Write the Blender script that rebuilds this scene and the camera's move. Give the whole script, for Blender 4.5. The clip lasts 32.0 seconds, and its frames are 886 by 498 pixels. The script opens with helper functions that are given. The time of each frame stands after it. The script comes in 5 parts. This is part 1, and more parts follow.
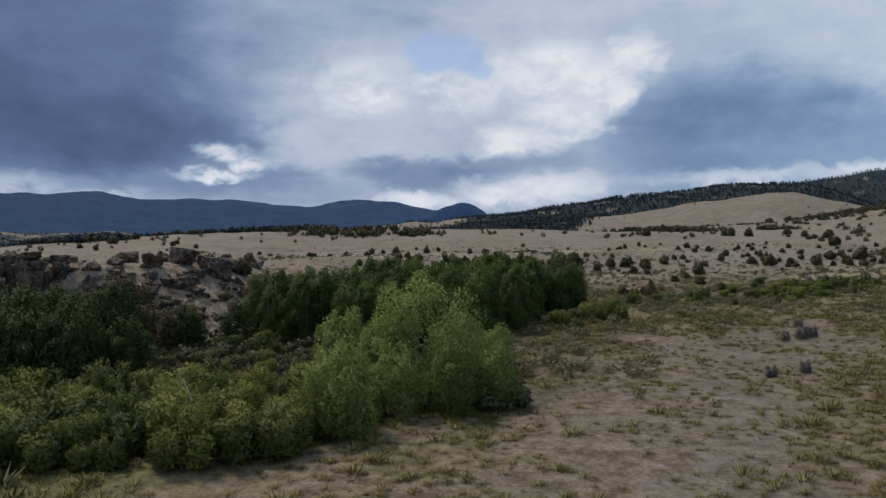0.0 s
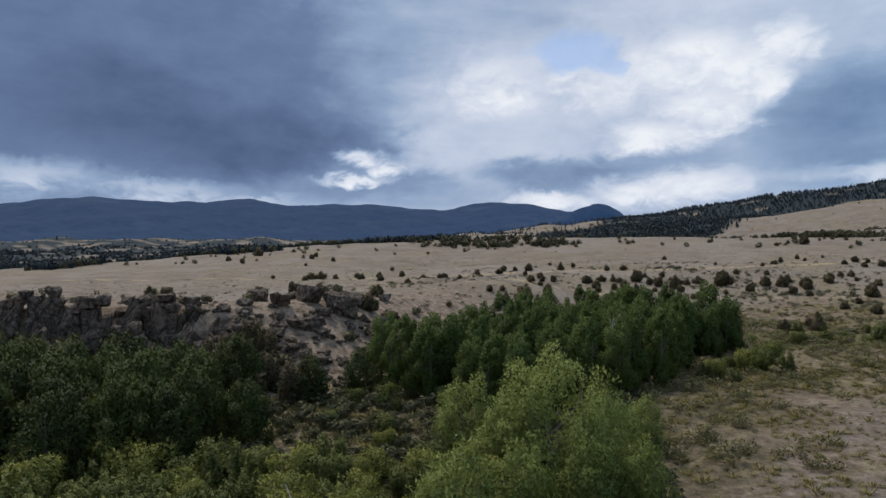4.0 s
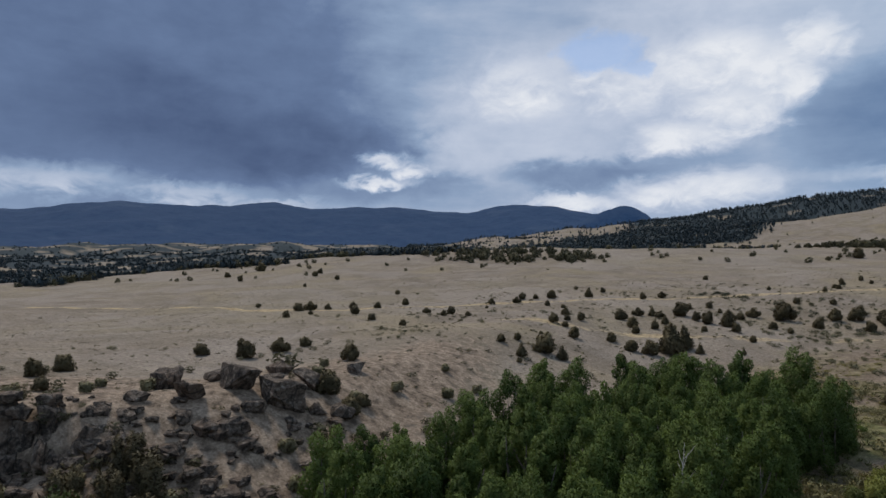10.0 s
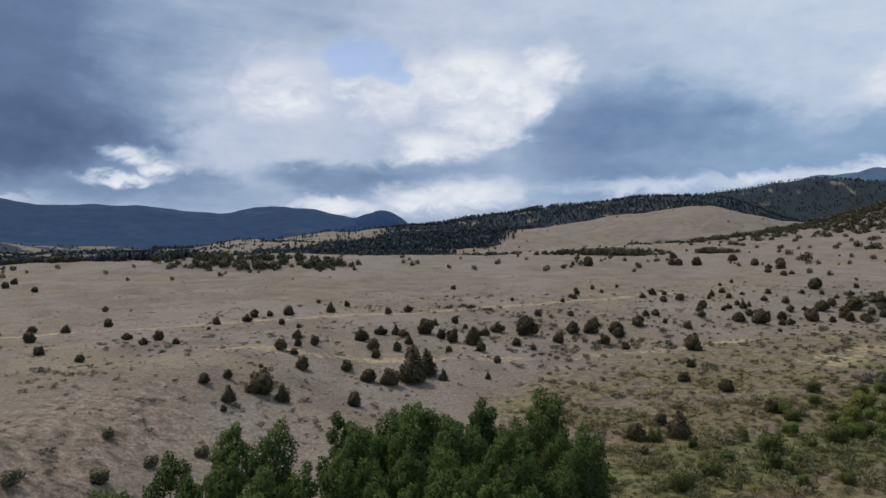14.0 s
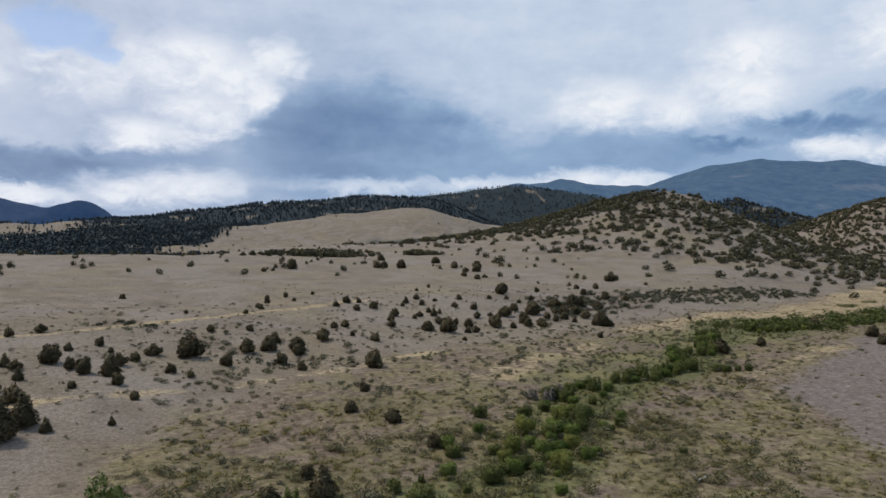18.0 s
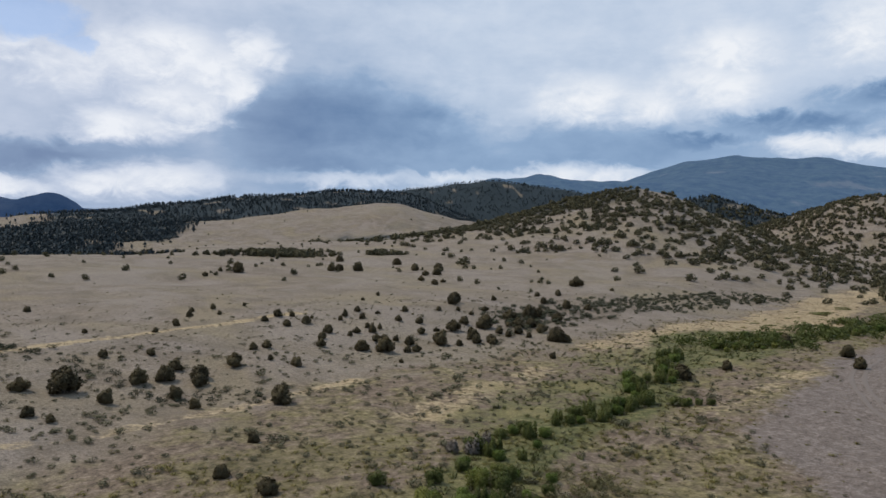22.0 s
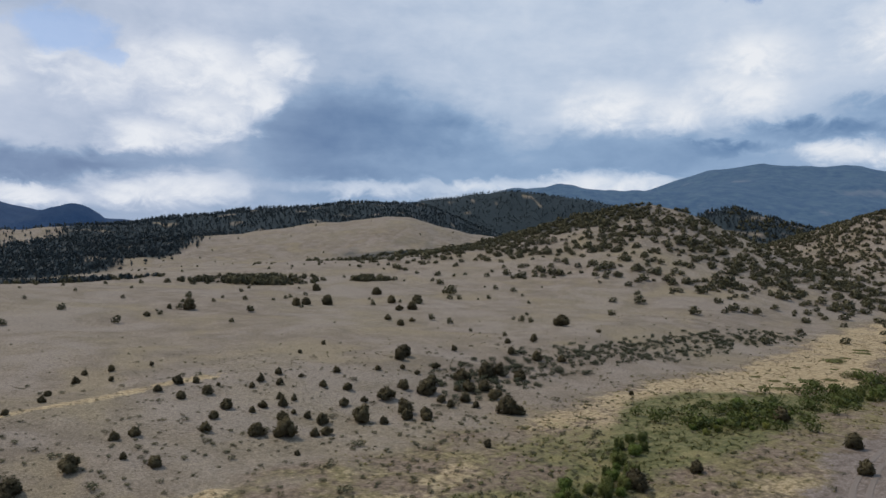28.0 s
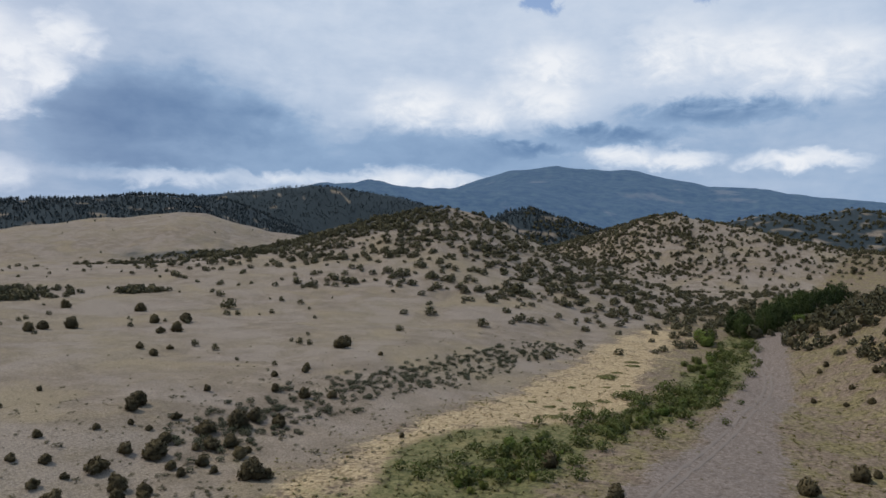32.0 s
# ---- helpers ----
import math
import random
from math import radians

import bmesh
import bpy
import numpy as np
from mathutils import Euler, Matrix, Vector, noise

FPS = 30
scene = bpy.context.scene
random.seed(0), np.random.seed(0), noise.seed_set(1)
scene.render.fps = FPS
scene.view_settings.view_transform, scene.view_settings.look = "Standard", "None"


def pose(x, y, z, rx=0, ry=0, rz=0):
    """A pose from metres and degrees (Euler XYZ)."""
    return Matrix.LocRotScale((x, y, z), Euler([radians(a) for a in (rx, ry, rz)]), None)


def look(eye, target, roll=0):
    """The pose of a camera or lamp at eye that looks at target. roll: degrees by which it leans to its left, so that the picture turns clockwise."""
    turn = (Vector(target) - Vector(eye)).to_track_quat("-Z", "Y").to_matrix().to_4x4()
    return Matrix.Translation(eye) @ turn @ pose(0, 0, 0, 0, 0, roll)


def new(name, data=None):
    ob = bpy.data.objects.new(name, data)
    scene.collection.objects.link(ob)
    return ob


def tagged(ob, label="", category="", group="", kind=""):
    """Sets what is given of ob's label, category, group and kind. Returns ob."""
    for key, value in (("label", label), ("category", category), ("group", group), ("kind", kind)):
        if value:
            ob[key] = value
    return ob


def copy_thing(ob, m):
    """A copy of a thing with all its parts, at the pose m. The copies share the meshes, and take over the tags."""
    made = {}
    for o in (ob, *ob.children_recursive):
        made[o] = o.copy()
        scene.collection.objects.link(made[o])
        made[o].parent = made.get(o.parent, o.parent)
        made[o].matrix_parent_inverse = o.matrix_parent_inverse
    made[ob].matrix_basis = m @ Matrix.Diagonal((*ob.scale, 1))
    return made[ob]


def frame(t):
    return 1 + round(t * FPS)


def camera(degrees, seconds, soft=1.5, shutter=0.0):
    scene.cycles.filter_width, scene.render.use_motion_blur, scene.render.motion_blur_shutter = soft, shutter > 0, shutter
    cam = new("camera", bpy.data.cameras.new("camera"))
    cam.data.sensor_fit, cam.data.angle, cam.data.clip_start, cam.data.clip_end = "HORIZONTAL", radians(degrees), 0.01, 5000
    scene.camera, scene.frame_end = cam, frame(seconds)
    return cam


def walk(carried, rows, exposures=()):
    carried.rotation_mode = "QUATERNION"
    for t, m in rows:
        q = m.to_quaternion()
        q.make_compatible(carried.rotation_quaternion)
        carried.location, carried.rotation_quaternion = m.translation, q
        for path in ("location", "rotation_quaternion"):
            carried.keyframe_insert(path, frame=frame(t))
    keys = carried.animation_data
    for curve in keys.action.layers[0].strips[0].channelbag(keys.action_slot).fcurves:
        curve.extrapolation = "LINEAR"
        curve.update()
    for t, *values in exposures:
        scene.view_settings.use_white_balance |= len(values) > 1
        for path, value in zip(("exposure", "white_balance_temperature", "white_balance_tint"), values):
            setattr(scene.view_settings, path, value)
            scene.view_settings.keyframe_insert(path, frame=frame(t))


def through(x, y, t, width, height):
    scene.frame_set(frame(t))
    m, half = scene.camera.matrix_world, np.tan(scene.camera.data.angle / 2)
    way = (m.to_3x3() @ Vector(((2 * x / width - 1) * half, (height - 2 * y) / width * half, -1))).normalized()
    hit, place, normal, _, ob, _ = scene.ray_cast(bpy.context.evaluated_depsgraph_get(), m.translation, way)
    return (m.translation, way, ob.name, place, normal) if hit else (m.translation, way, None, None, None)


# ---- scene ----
import functools

cam = camera(63.75, 32.0)


def carry(x, y, z, tilt, turn, lean):
    """The flying camera: place, degrees above level, heading to the left of the butte, lean."""
    return pose(x, y, z, 90 + tilt, 0, turn) @ pose(0, 0, 0, 0, 0, lean)


PATH = [
    (0.0, carry(0.00, 0.00, 8.80, 1.50, 1.44, 0.06)),
    (0.5, carry(0.09, 0.51, 9.20, 1.56, 3.17, 0.10)),
    (1.0, carry(0.05, 1.05, 9.66, 1.56, 5.18, 0.17)),
    (1.5, carry(0.07, 1.45, 10.14, 1.57, 6.85, 0.18)),
    (2.0, carry(0.07, 1.99, 10.58, 1.59, 8.28, 0.15)),
    (2.5, carry(0.07, 2.73, 11.08, 1.60, 9.72, 0.14)),
    (3.0, carry(0.02, 3.49, 11.63, 1.62, 10.98, 0.12)),
    (3.5, carry(-0.06, 4.23, 12.28, 1.63, 11.73, 0.11)),
    (4.0, carry(-0.14, 5.15, 12.88, 1.63, 12.16, 0.06)),
    (5.0, carry(-0.37, 7.63, 13.95, 1.63, 12.49, -0.03)),
    (5.5, carry(-0.54, 9.21, 14.44, 1.61, 12.59, -0.06)),
    (6.0, carry(-0.75, 11.05, 14.91, 1.57, 12.79, -0.07)),
    (6.5, carry(-1.01, 13.08, 15.32, 1.58, 12.99, -0.11)),
    (7.0, carry(-1.30, 15.33, 15.79, 1.53, 13.20, -0.21)),
    (7.5, carry(-1.57, 17.55, 16.31, 1.52, 13.42, -0.20)),
    (8.0, carry(-1.95, 20.07, 16.80, 1.53, 13.91, -0.14)),
    (8.5, carry(-1.98, 22.42, 17.25, 1.59, 14.66, -0.09)),
    (9.0, carry(-2.06, 24.79, 17.67, 1.64, 14.87, -0.09)),
    (9.5, carry(-2.07, 27.15, 18.14, 1.72, 15.07, -0.07)),
    (10.0, carry(-1.99, 29.30, 18.54, 1.80, 14.09, 0.01)),
    (10.5, carry(-2.09, 31.61, 18.80, 1.89, 11.97, 0.04)),
    (11.0, carry(-2.04, 33.90, 19.11, 1.93, 10.12, 0.13)),
    (11.5, carry(-1.90, 36.06, 19.36, 1.94, 8.35, 0.10)),
    (12.0, carry(-1.64, 38.15, 19.59, 1.93, 6.15, 0.05)),
    (12.5, carry(-1.24, 40.06, 19.75, 1.96, 3.98, 0.07)),
    (13.0, carry(-0.87, 41.99, 20.10, 1.94, 1.05, -0.01)),
    (13.5, carry(-0.16, 44.04, 20.37, 1.98, -2.00, -0.08)),
    (14.0, carry(0.80, 46.10, 20.59, 2.00, -5.04, -0.17)),
    (14.5, carry(1.85, 48.10, 20.90, 1.97, -8.29, -0.23)),
    (15.0, carry(3.15, 50.01, 21.18, 1.93, -11.56, -0.31)),
    (15.5, carry(4.52, 51.72, 21.45, 1.91, -14.87, -0.34)),
    (16.0, carry(5.85, 53.20, 21.70, 1.89, -17.98, -0.19)),
    (17.0, carry(8.73, 55.70, 22.23, 1.83, -23.32, -0.08)),
    (17.5, carry(10.44, 56.80, 22.53, 1.79, -25.39, -0.13)),
    (18.0, carry(12.45, 57.88, 22.88, 1.73, -26.96, -0.13)),
    (18.5, carry(14.29, 59.13, 23.32, 1.65, -28.15, -0.06)),
    (19.0, carry(15.94, 60.54, 23.68, 1.55, -29.31, -0.05)),
    (19.5, carry(17.60, 61.75, 24.06, 1.45, -30.20, -0.06)),
    (20.0, carry(19.37, 62.75, 24.48, 1.39, -29.89, -0.01)),
    (20.5, carry(21.13, 63.90, 24.97, 1.32, -29.59, 0.06)),
    (21.0, carry(22.99, 65.07, 25.43, 1.29, -29.28, 0.07)),
    (21.5, carry(24.93, 66.37, 26.07, 1.27, -28.96, 0.09)),
    (22.0, carry(26.85, 67.67, 26.71, 1.24, -28.64, 0.07)),
    (22.5, carry(28.82, 68.89, 27.35, 1.21, -28.25, 0.06)),
    (23.0, carry(30.78, 70.17, 28.10, 1.19, -27.82, 0.01)),
    (23.5, carry(32.68, 71.41, 28.85, 1.21, -27.41, 0.04)),
    (24.0, carry(34.58, 72.66, 29.69, 1.20, -27.02, 0.07)),
    (24.5, carry(36.52, 73.91, 30.60, 1.18, -26.70, 0.10)),
    (25.0, carry(38.59, 75.12, 31.46, 1.24, -26.33, 0.11)),
    (25.5, carry(40.84, 76.27, 32.29, 1.31, -25.96, 0.07)),
    (26.0, carry(43.32, 77.27, 33.17, 1.42, -25.91, 0.03)),
    (27.0, carry(48.75, 78.93, 34.90, 1.69, -26.33, 0.09)),
    (27.5, carry(51.62, 79.66, 35.68, 1.82, -26.59, 0.17)),
    (28.0, carry(54.54, 80.36, 36.33, 1.91, -26.73, 0.14)),
    (28.5, carry(57.58, 80.93, 37.03, 2.05, -27.30, 0.08)),
    (29.0, carry(60.36, 81.78, 37.77, 2.13, -29.63, 0.03)),
    (29.5, carry(62.70, 82.80, 38.69, 2.03, -33.14, -0.03)),
    (30.0, carry(64.79, 83.85, 39.81, 1.88, -35.66, 0.04)),
    (30.5, carry(66.76, 85.03, 40.87, 1.76, -37.49, 0.10)),
    (31.0, carry(68.82, 86.61, 41.91, 1.64, -38.91, 0.07)),
    (31.5, carry(70.94, 88.27, 42.92, 1.53, -40.34, 0.05)),
    (32.0, carry(73.18, 89.97, 43.91, 1.44, -41.81, -0.04)),
]
walk(cam, PATH, [(0.0, -0.18), (1.0, -0.12), (3.0, 0.0), (8.0, 0.0), (11.0, -0.16), (12.5, -0.14), (15.0, -0.03), (18.0, 0.0), (24.0, 0.0), (28.0, -0.08), (30.0, -0.06), (32.0, -0.02)])

# ---------------------------------------------------------------- sky, sun, clouds
SUN_TURN, SUN_HEIGHT = radians(-52), radians(58)   # heading right of the butte, height


def build_sky():
    world = bpy.data.worlds.new("overcast_sky")
    scene.world = world
    world.use_nodes = True
    nt = world.node_tree
    nt.nodes.clear()
    N, L = nt.nodes.new, nt.links.new

    def val(op, a, b=None, c=None, clamp=False):
        n = N("ShaderNodeMath")
        n.operation, n.use_clamp = op, clamp
        for k, v in enumerate((a, b, c)):
            if v is None:
                continue
            if isinstance(v, (int, float)):
                n.inputs[k].default_value = v
            else:
                L(v, n.inputs[k])
        return n.outputs[0]

    def pair(a, b):
        n = N("ShaderNodeCombineXYZ")
        for k, v in enumerate((a, b)):
            L(v, n.inputs[k])
        return n.outputs[0]

    def fbm(vector, scale, detail, rough, seed, distort=0.0):
        n = N("ShaderNodeTexNoise")
        n.noise_dimensions = "4D"
        n.inputs["Scale"].default_value, n.inputs["Detail"].default_value = scale, detail
        n.inputs["Roughness"].default_value, n.inputs["W"].default_value = rough, seed
        n.inputs["Distortion"].default_value = distort
        L(vector, n.inputs["Vector"])
        return val("SUBTRACT", n.outputs["Fac"], 0.5)

    def soft_step(v, low, high):
        n = N("ShaderNodeMapRange")
        n.interpolation_type = "SMOOTHSTEP"
        L(v, n.inputs["Value"])
        n.inputs["From Min"].default_value, n.inputs["From Max"].default_value = low, high
        return n.outputs["Result"]

    sky = N("ShaderNodeTexSky")
    sky.sky_type, sky.sun_disc = "NISHITA", False
    sky.sun_elevation, sky.sun_rotation = SUN_HEIGHT, SUN_TURN
    sky.altitude = 2400
    coord = N("ShaderNodeTexCoord").outputs["Generated"]
    sep = N("ShaderNodeSeparateXYZ")
    L(coord, sep.inputs[0])
    X, Y, Z = sep.outputs
    az = val("MULTIPLY", val("ARCTAN2", X, Y), 180 / math.pi)
    el = val("MULTIPLY", val("ARCSINE", Z), 180 / math.pi)

    # clouds flatten towards the horizon; streaks lie level
    flat = pair(val("DIVIDE", az, 12.0), val("DIVIDE", el, 7.0))
    streak = pair(val("DIVIDE", az, 20.0), val("ADD", val("DIVIDE", el, 4.0), val("DIVIDE", az, 90.0)))
    n1, n2, n3 = fbm(flat, 1.1, 7, 0.56, 3.1, 0.3), fbm(flat, 0.9, 7, 0.56, 11.7), fbm(flat, 2.8, 7, 0.58, 7.3, 0.3)
    puff, puff2 = fbm(flat, 4.6, 8, 0.60, 19.3, 0.7), fbm(flat, 5.4, 8, 0.60, 27.9, 0.7)
    bands = fbm(streak, 1.6, 7, 0.58, 5.7, 0.2)
    loose = pair(val("ADD", az, val("ADD", val("MULTIPLY", n2, 9), val("MULTIPLY", n3, 6))),
                 val("ADD", el, val("ADD", val("MULTIPLY", n1, 4.5), val("MULTIPLY", puff, 2.0))))
    tight = pair(val("ADD", az, val("ADD", val("MULTIPLY", n3, 3.5), val("MULTIPLY", puff2, 4.0))),
                 val("ADD", el, val("ADD", val("MULTIPLY", n2, 1.6), val("MULTIPLY", puff, 2.6))))

    def oval_field(where, a, e, ra, re):
        """One in the middle of an ellipse, nought at its edge."""
        m = N("ShaderNodeVectorMath")
        m.operation = "MULTIPLY_ADD"
        L(where, m.inputs[0])
        m.inputs[1].default_value, m.inputs[2].default_value = (1 / ra, 1 / re, 0), (-a / ra, -e / re, 0)
        d = N("ShaderNodeVectorMath")
        d.operation = "LENGTH"
        L(m.outputs[0], d.inputs[0])
        return val("SUBTRACT", 1.0, d.outputs["Value"])

    def union(where, rows):
        total = None
        for row in rows:
            f = oval_field(where, *row)
            total = f if total is None else val("SMOOTH_MAX", total, f, 0.25)
        return total

    # the cloud deck: broad soft changes of tone
    tone = val("ADD", 0.54, val("ADD", val("MULTIPLY", n1, 0.34), val("MULTIPLY", bands, 0.34)))
    for rows, to, low, high in DECK:
        near = val("ADD", to, val("ADD", val("MULTIPLY", bands, 0.20), val("MULTIPLY", n3, 0.24)))
        tone = val("ADD", tone, val("MULTIPLY", soft_step(union(loose, rows), low, high), val("SUBTRACT", near, tone)))
    # the heaped clouds: crisp, lumpy, each with its own brightness
    for rows, to, low, high in HEAPS:
        lumps = val("ADD", to, val("ADD", val("MULTIPLY", puff, 0.60), val("ADD", val("MULTIPLY", n3, 0.42), val("MULTIPLY", bands, 0.22))))
        tone = val("ADD", tone, val("MULTIPLY", soft_step(union(tight, rows), low, high), val("SUBTRACT", lumps, tone)))
    tone = val("ADD", tone, val("MULTIPLY", puff2, 0.07), clamp=True)

    def tones(stops):
        ramp = N("ShaderNodeValToRGB")
        els = ramp.color_ramp.elements
        while len(els) < len(stops):
            els.new(0.5)
        for s, (p, c) in zip(els, stops):
            s.position, s.color = p, (*c, 1)
        L(tone, ramp.inputs[0])
        return ramp.outputs[0]

    # the storm in the west is slate grey, the broken cloud in the east bluer
    west = tones([(0.0, (0.072, 0.110, 0.215)), (0.28, (0.150, 0.218, 0.372)), (0.5, (0.290, 0.388, 0.560)), (0.72, (0.54, 0.61, 0.75)), (1.0, (0.84, 0.87, 0.93))])
    east = tones([(0.0, (0.070, 0.130, 0.260)), (0.28, (0.150, 0.255, 0.435)), (0.5, (0.285, 0.410, 0.600)), (0.72, (0.55, 0.64, 0.78)), (1.0, (0.85, 0.88, 0.93))])
    hue = N("ShaderNodeMix")
    hue.data_type = "RGBA"
    L(val("DIVIDE", val("SUBTRACT", az, 4.0), 26.0, clamp=True), hue.inputs["Factor"])
    L(west, hue.inputs[6])
    L(east, hue.inputs[7])
    # clear sky in the gaps
    gap = None
    for row in GAPS:
        g = val("MULTIPLY", soft_step(oval_field(tight, *row[:4]), 0.0, 0.5), row[4])
        gap = g if gap is None else val("MAXIMUM", gap, g)
    mix = N("ShaderNodeMix")
    mix.data_type = "RGBA"
    L(gap, mix.inputs["Factor"])
    L(hue.outputs[2], mix.inputs[6])
    clear = N("ShaderNodeVectorMath")
    clear.operation = "SCALE"
    L(sky.outputs[0], clear.inputs[0])
    clear.inputs["Scale"].default_value = 0.17
    L(clear.outputs[0], mix.inputs[7])
    bg = N("ShaderNodeBackground")
    bg.inputs["Strength"].default_value = 1.0
    L(mix.outputs[2], bg.inputs[0])
    out = N("ShaderNodeOutputWorld")
    L(bg.outputs[0], out.inputs[0])


# heading in degrees right of the butte, height in degrees, half width, half height; then tone, and where the edge begins and ends
DECK = [([(40, 24, 46, 12)], 0.70, -0.1, 0.5),
        ([(-39, 16, 23, 13), (-54, 20, 20, 16)], 0.21, -0.15, 0.45),
        ([(-28, 9.8, 14, 4.0), (-36, 12, 10, 4.5)], 0.08, -0.1, 0.8),
        ([(-5, 13, 11, 6.0), (5, 16, 12, 6), (-11, 9.5, 6, 3.5)], 0.70, -0.2, 0.5),
        ([(19.5, 10.5, 8.5, 5.0), (26, 9.8, 9, 3.4)], 0.34, -0.2, 0.6),
        ([(-4, 7.6, 8, 1.4), (-20, 6.4, 9, 1.6)], 0.36, -0.2, 0.7),
        ([(34, 13.5, 7, 5.5), (30, 18, 8, 5)], 0.70, -0.2, 0.7),
        ([(40, 9.2, 12, 2.2), (30, 8.6, 12, 1.6)], 0.45, -0.2, 0.7),
        ([(64, 15.5, 13, 6), (50, 15, 12, 6)], 0.72, -0.2, 0.5),
        ([(66, 8.6, 14, 2.6)], 0.56, -0.2, 0.7)]
HEAPS = [([(-44, 6.4, 9, 1.7), (-34, 5.6, 8, 1.2), (-28, 5.0, 6, 0.7)], 0.68, -0.1, 0.9),
         ([(-18.8, 8.7, 2.6, 0.9), (-16.8, 7.9, 2.0, 1.0), (-19, 6.9, 4.0, 0.6)], 0.92, -0.1, 0.9),
         ([(1.0, 13.8, 5.5, 2.4), (-2.4, 14.6, 2.8, 1.6), (-8, 14.3, 5.0, 3.2)], 0.88, -0.05, 0.75),
         ([(4.0, 10.2, 5.0, 1.7), (8.2, 11.8, 4.6, 2.3), (11.4, 14.0, 3.2, 3.0), (13.6, 16.2, 3.0, 2.2), (7, 15.5, 6, 3)], 0.95, -0.08, 0.70),
         ([(3.0, 6.0, 5.5, 1.6), (7.5, 6.4, 5.5, 1.7), (-3.5, 5.4, 5.0, 0.9)], 0.92, -0.1, 0.8),
         ([(22, 6.7, 10, 0.9), (31, 6.9, 7, 0.8)], 0.76, -0.1, 0.9),
         ([(38, 7.0, 4.5, 1.4), (42, 6.6, 4.0, 1.1)], 0.90, -0.1, 0.8),
         ([(44.5, 12.2, 4.2, 2.0), (49, 13.2, 5.5, 2.5), (50.5, 15.6, 5.0, 2.4), (40, 13, 5, 2.4)], 0.96, -0.1, 0.9),
         ([(60, 16.4, 5.5, 3.0), (65.5, 15.4, 5.5, 2.8), (71, 14.4, 5, 3.0)], 0.92, -0.1, 0.8),
         ([(55, 10.2, 7.5, 1.2), (63, 11.6, 8.5, 1.3), (49, 9.3, 5, 0.7)], 0.32, -0.1, 0.8),
         ([(56, 8.6, 3.0, 1.3), (60, 8.2, 4.0, 1.0), (69, 7.8, 5, 0.9)], 0.94, -0.1, 0.8)]
GAPS = [(-1.6, 16.9, 4.0, 1.9, 0.52), (1.2, 15.7, 2.0, 0.9, 0.45), (50.0, 20.4, 1.8, 1.3, 0.8), (62.8, 20.1, 1.6, 1.2, 0.8)]
build_sky()

sun = new("sun", bpy.data.lights.new("sun", "SUN"))
sun.data.energy, sun.data.angle, sun.data.color = 2.2, radians(10), (1.0, 0.915, 0.80)
sun.matrix_world = look((0, 0, 0), (-math.sin(SUN_TURN) * math.cos(SUN_HEIGHT), -math.cos(SUN_TURN) * math.cos(SUN_HEIGHT), -math.sin(SUN_HEIGHT)))

# ---------------------------------------------------------------- materials
def shader(name):
    mat = bpy.data.materials.new(name)
    mat.use_nodes = True
    nt = mat.node_tree
    nt.nodes.clear()
    return mat, nt, nt.nodes.new, nt.links.new


def noise_node(nt, scale, detail=5, rough=0.6, vector=None, distort=0.0):
    n = nt.nodes.new("ShaderNodeTexNoise")
    n.inputs["Scale"].default_value, n.inputs["Detail"].default_value = scale, detail
    n.inputs["Roughness"].default_value, n.inputs["Distortion"].default_value = rough, distort
    if vector:
        nt.links.new(vector, n.inputs["Vector"])
    return n.outputs["Fac"]


def ramp_node(nt, fac, stops, interpolation="LINEAR"):
    n = nt.nodes.new("ShaderNodeValToRGB")
    n.color_ramp.interpolation = interpolation
    els = n.color_ramp.elements
    while len(els) < len(stops):
        els.new(0.5)
    for e, (p, c) in zip(els, stops):
        e.position, e.color = p, (*c, 1) if len(c) == 3 else c
    nt.links.new(fac, n.inputs[0])
    return n.outputs[0]


def blend(nt, fac, a, b, kind="MIX"):
    n = nt.nodes.new("ShaderNodeMix")
    n.data_type, n.blend_type = "RGBA", kind
    for socket, v in ((n.inputs["Factor"], fac), (n.inputs[6], a), (n.inputs[7], b)):
        if isinstance(v, (int, float)):
            socket.default_value = v
        elif isinstance(v, tuple):
            socket.default_value = (*v, 1)
        else:
            nt.links.new(v, socket)
    return n.outputs[2]


def calc(nt, op, a, b=0.0, clamp=False):
    n = nt.nodes.new("ShaderNodeMath")
    n.operation, n.use_clamp = op, clamp
    for k, v in enumerate((a, b)):
        if isinstance(v, (int, float)):
            n.inputs[k].default_value = v
        else:
            nt.links.new(v, n.inputs[k])
    return n.outputs[0]


def finish(nt, color, rough=0.9, bump=None, strength=0.5, distance=0.1, emit=None):
    b = nt.nodes.new("ShaderNodeBsdfPrincipled")
    if isinstance(color, tuple):
        b.inputs["Base Color"].default_value = (*color, 1)
    else:
        nt.links.new(color, b.inputs["Base Color"])
    b.inputs["Roughness"].default_value = rough
    b.inputs["Specular IOR Level"].default_value = 0.2
    if bump:
        bn = nt.nodes.new("ShaderNodeBump")
        bn.inputs["Strength"].default_value, bn.inputs["Distance"].default_value = strength, distance
        nt.links.new(bump, bn.inputs["Height"])
        nt.links.new(bn.outputs[0], b.inputs["Normal"])
    if emit:
        b.inputs["Emission Color"].default_value, b.inputs["Emission Strength"].default_value = (*emit[0], 1), emit[1]
    out = nt.nodes.new("ShaderNodeOutputMaterial")
    nt.links.new(b.outputs[0], out.inputs[0])
    return b


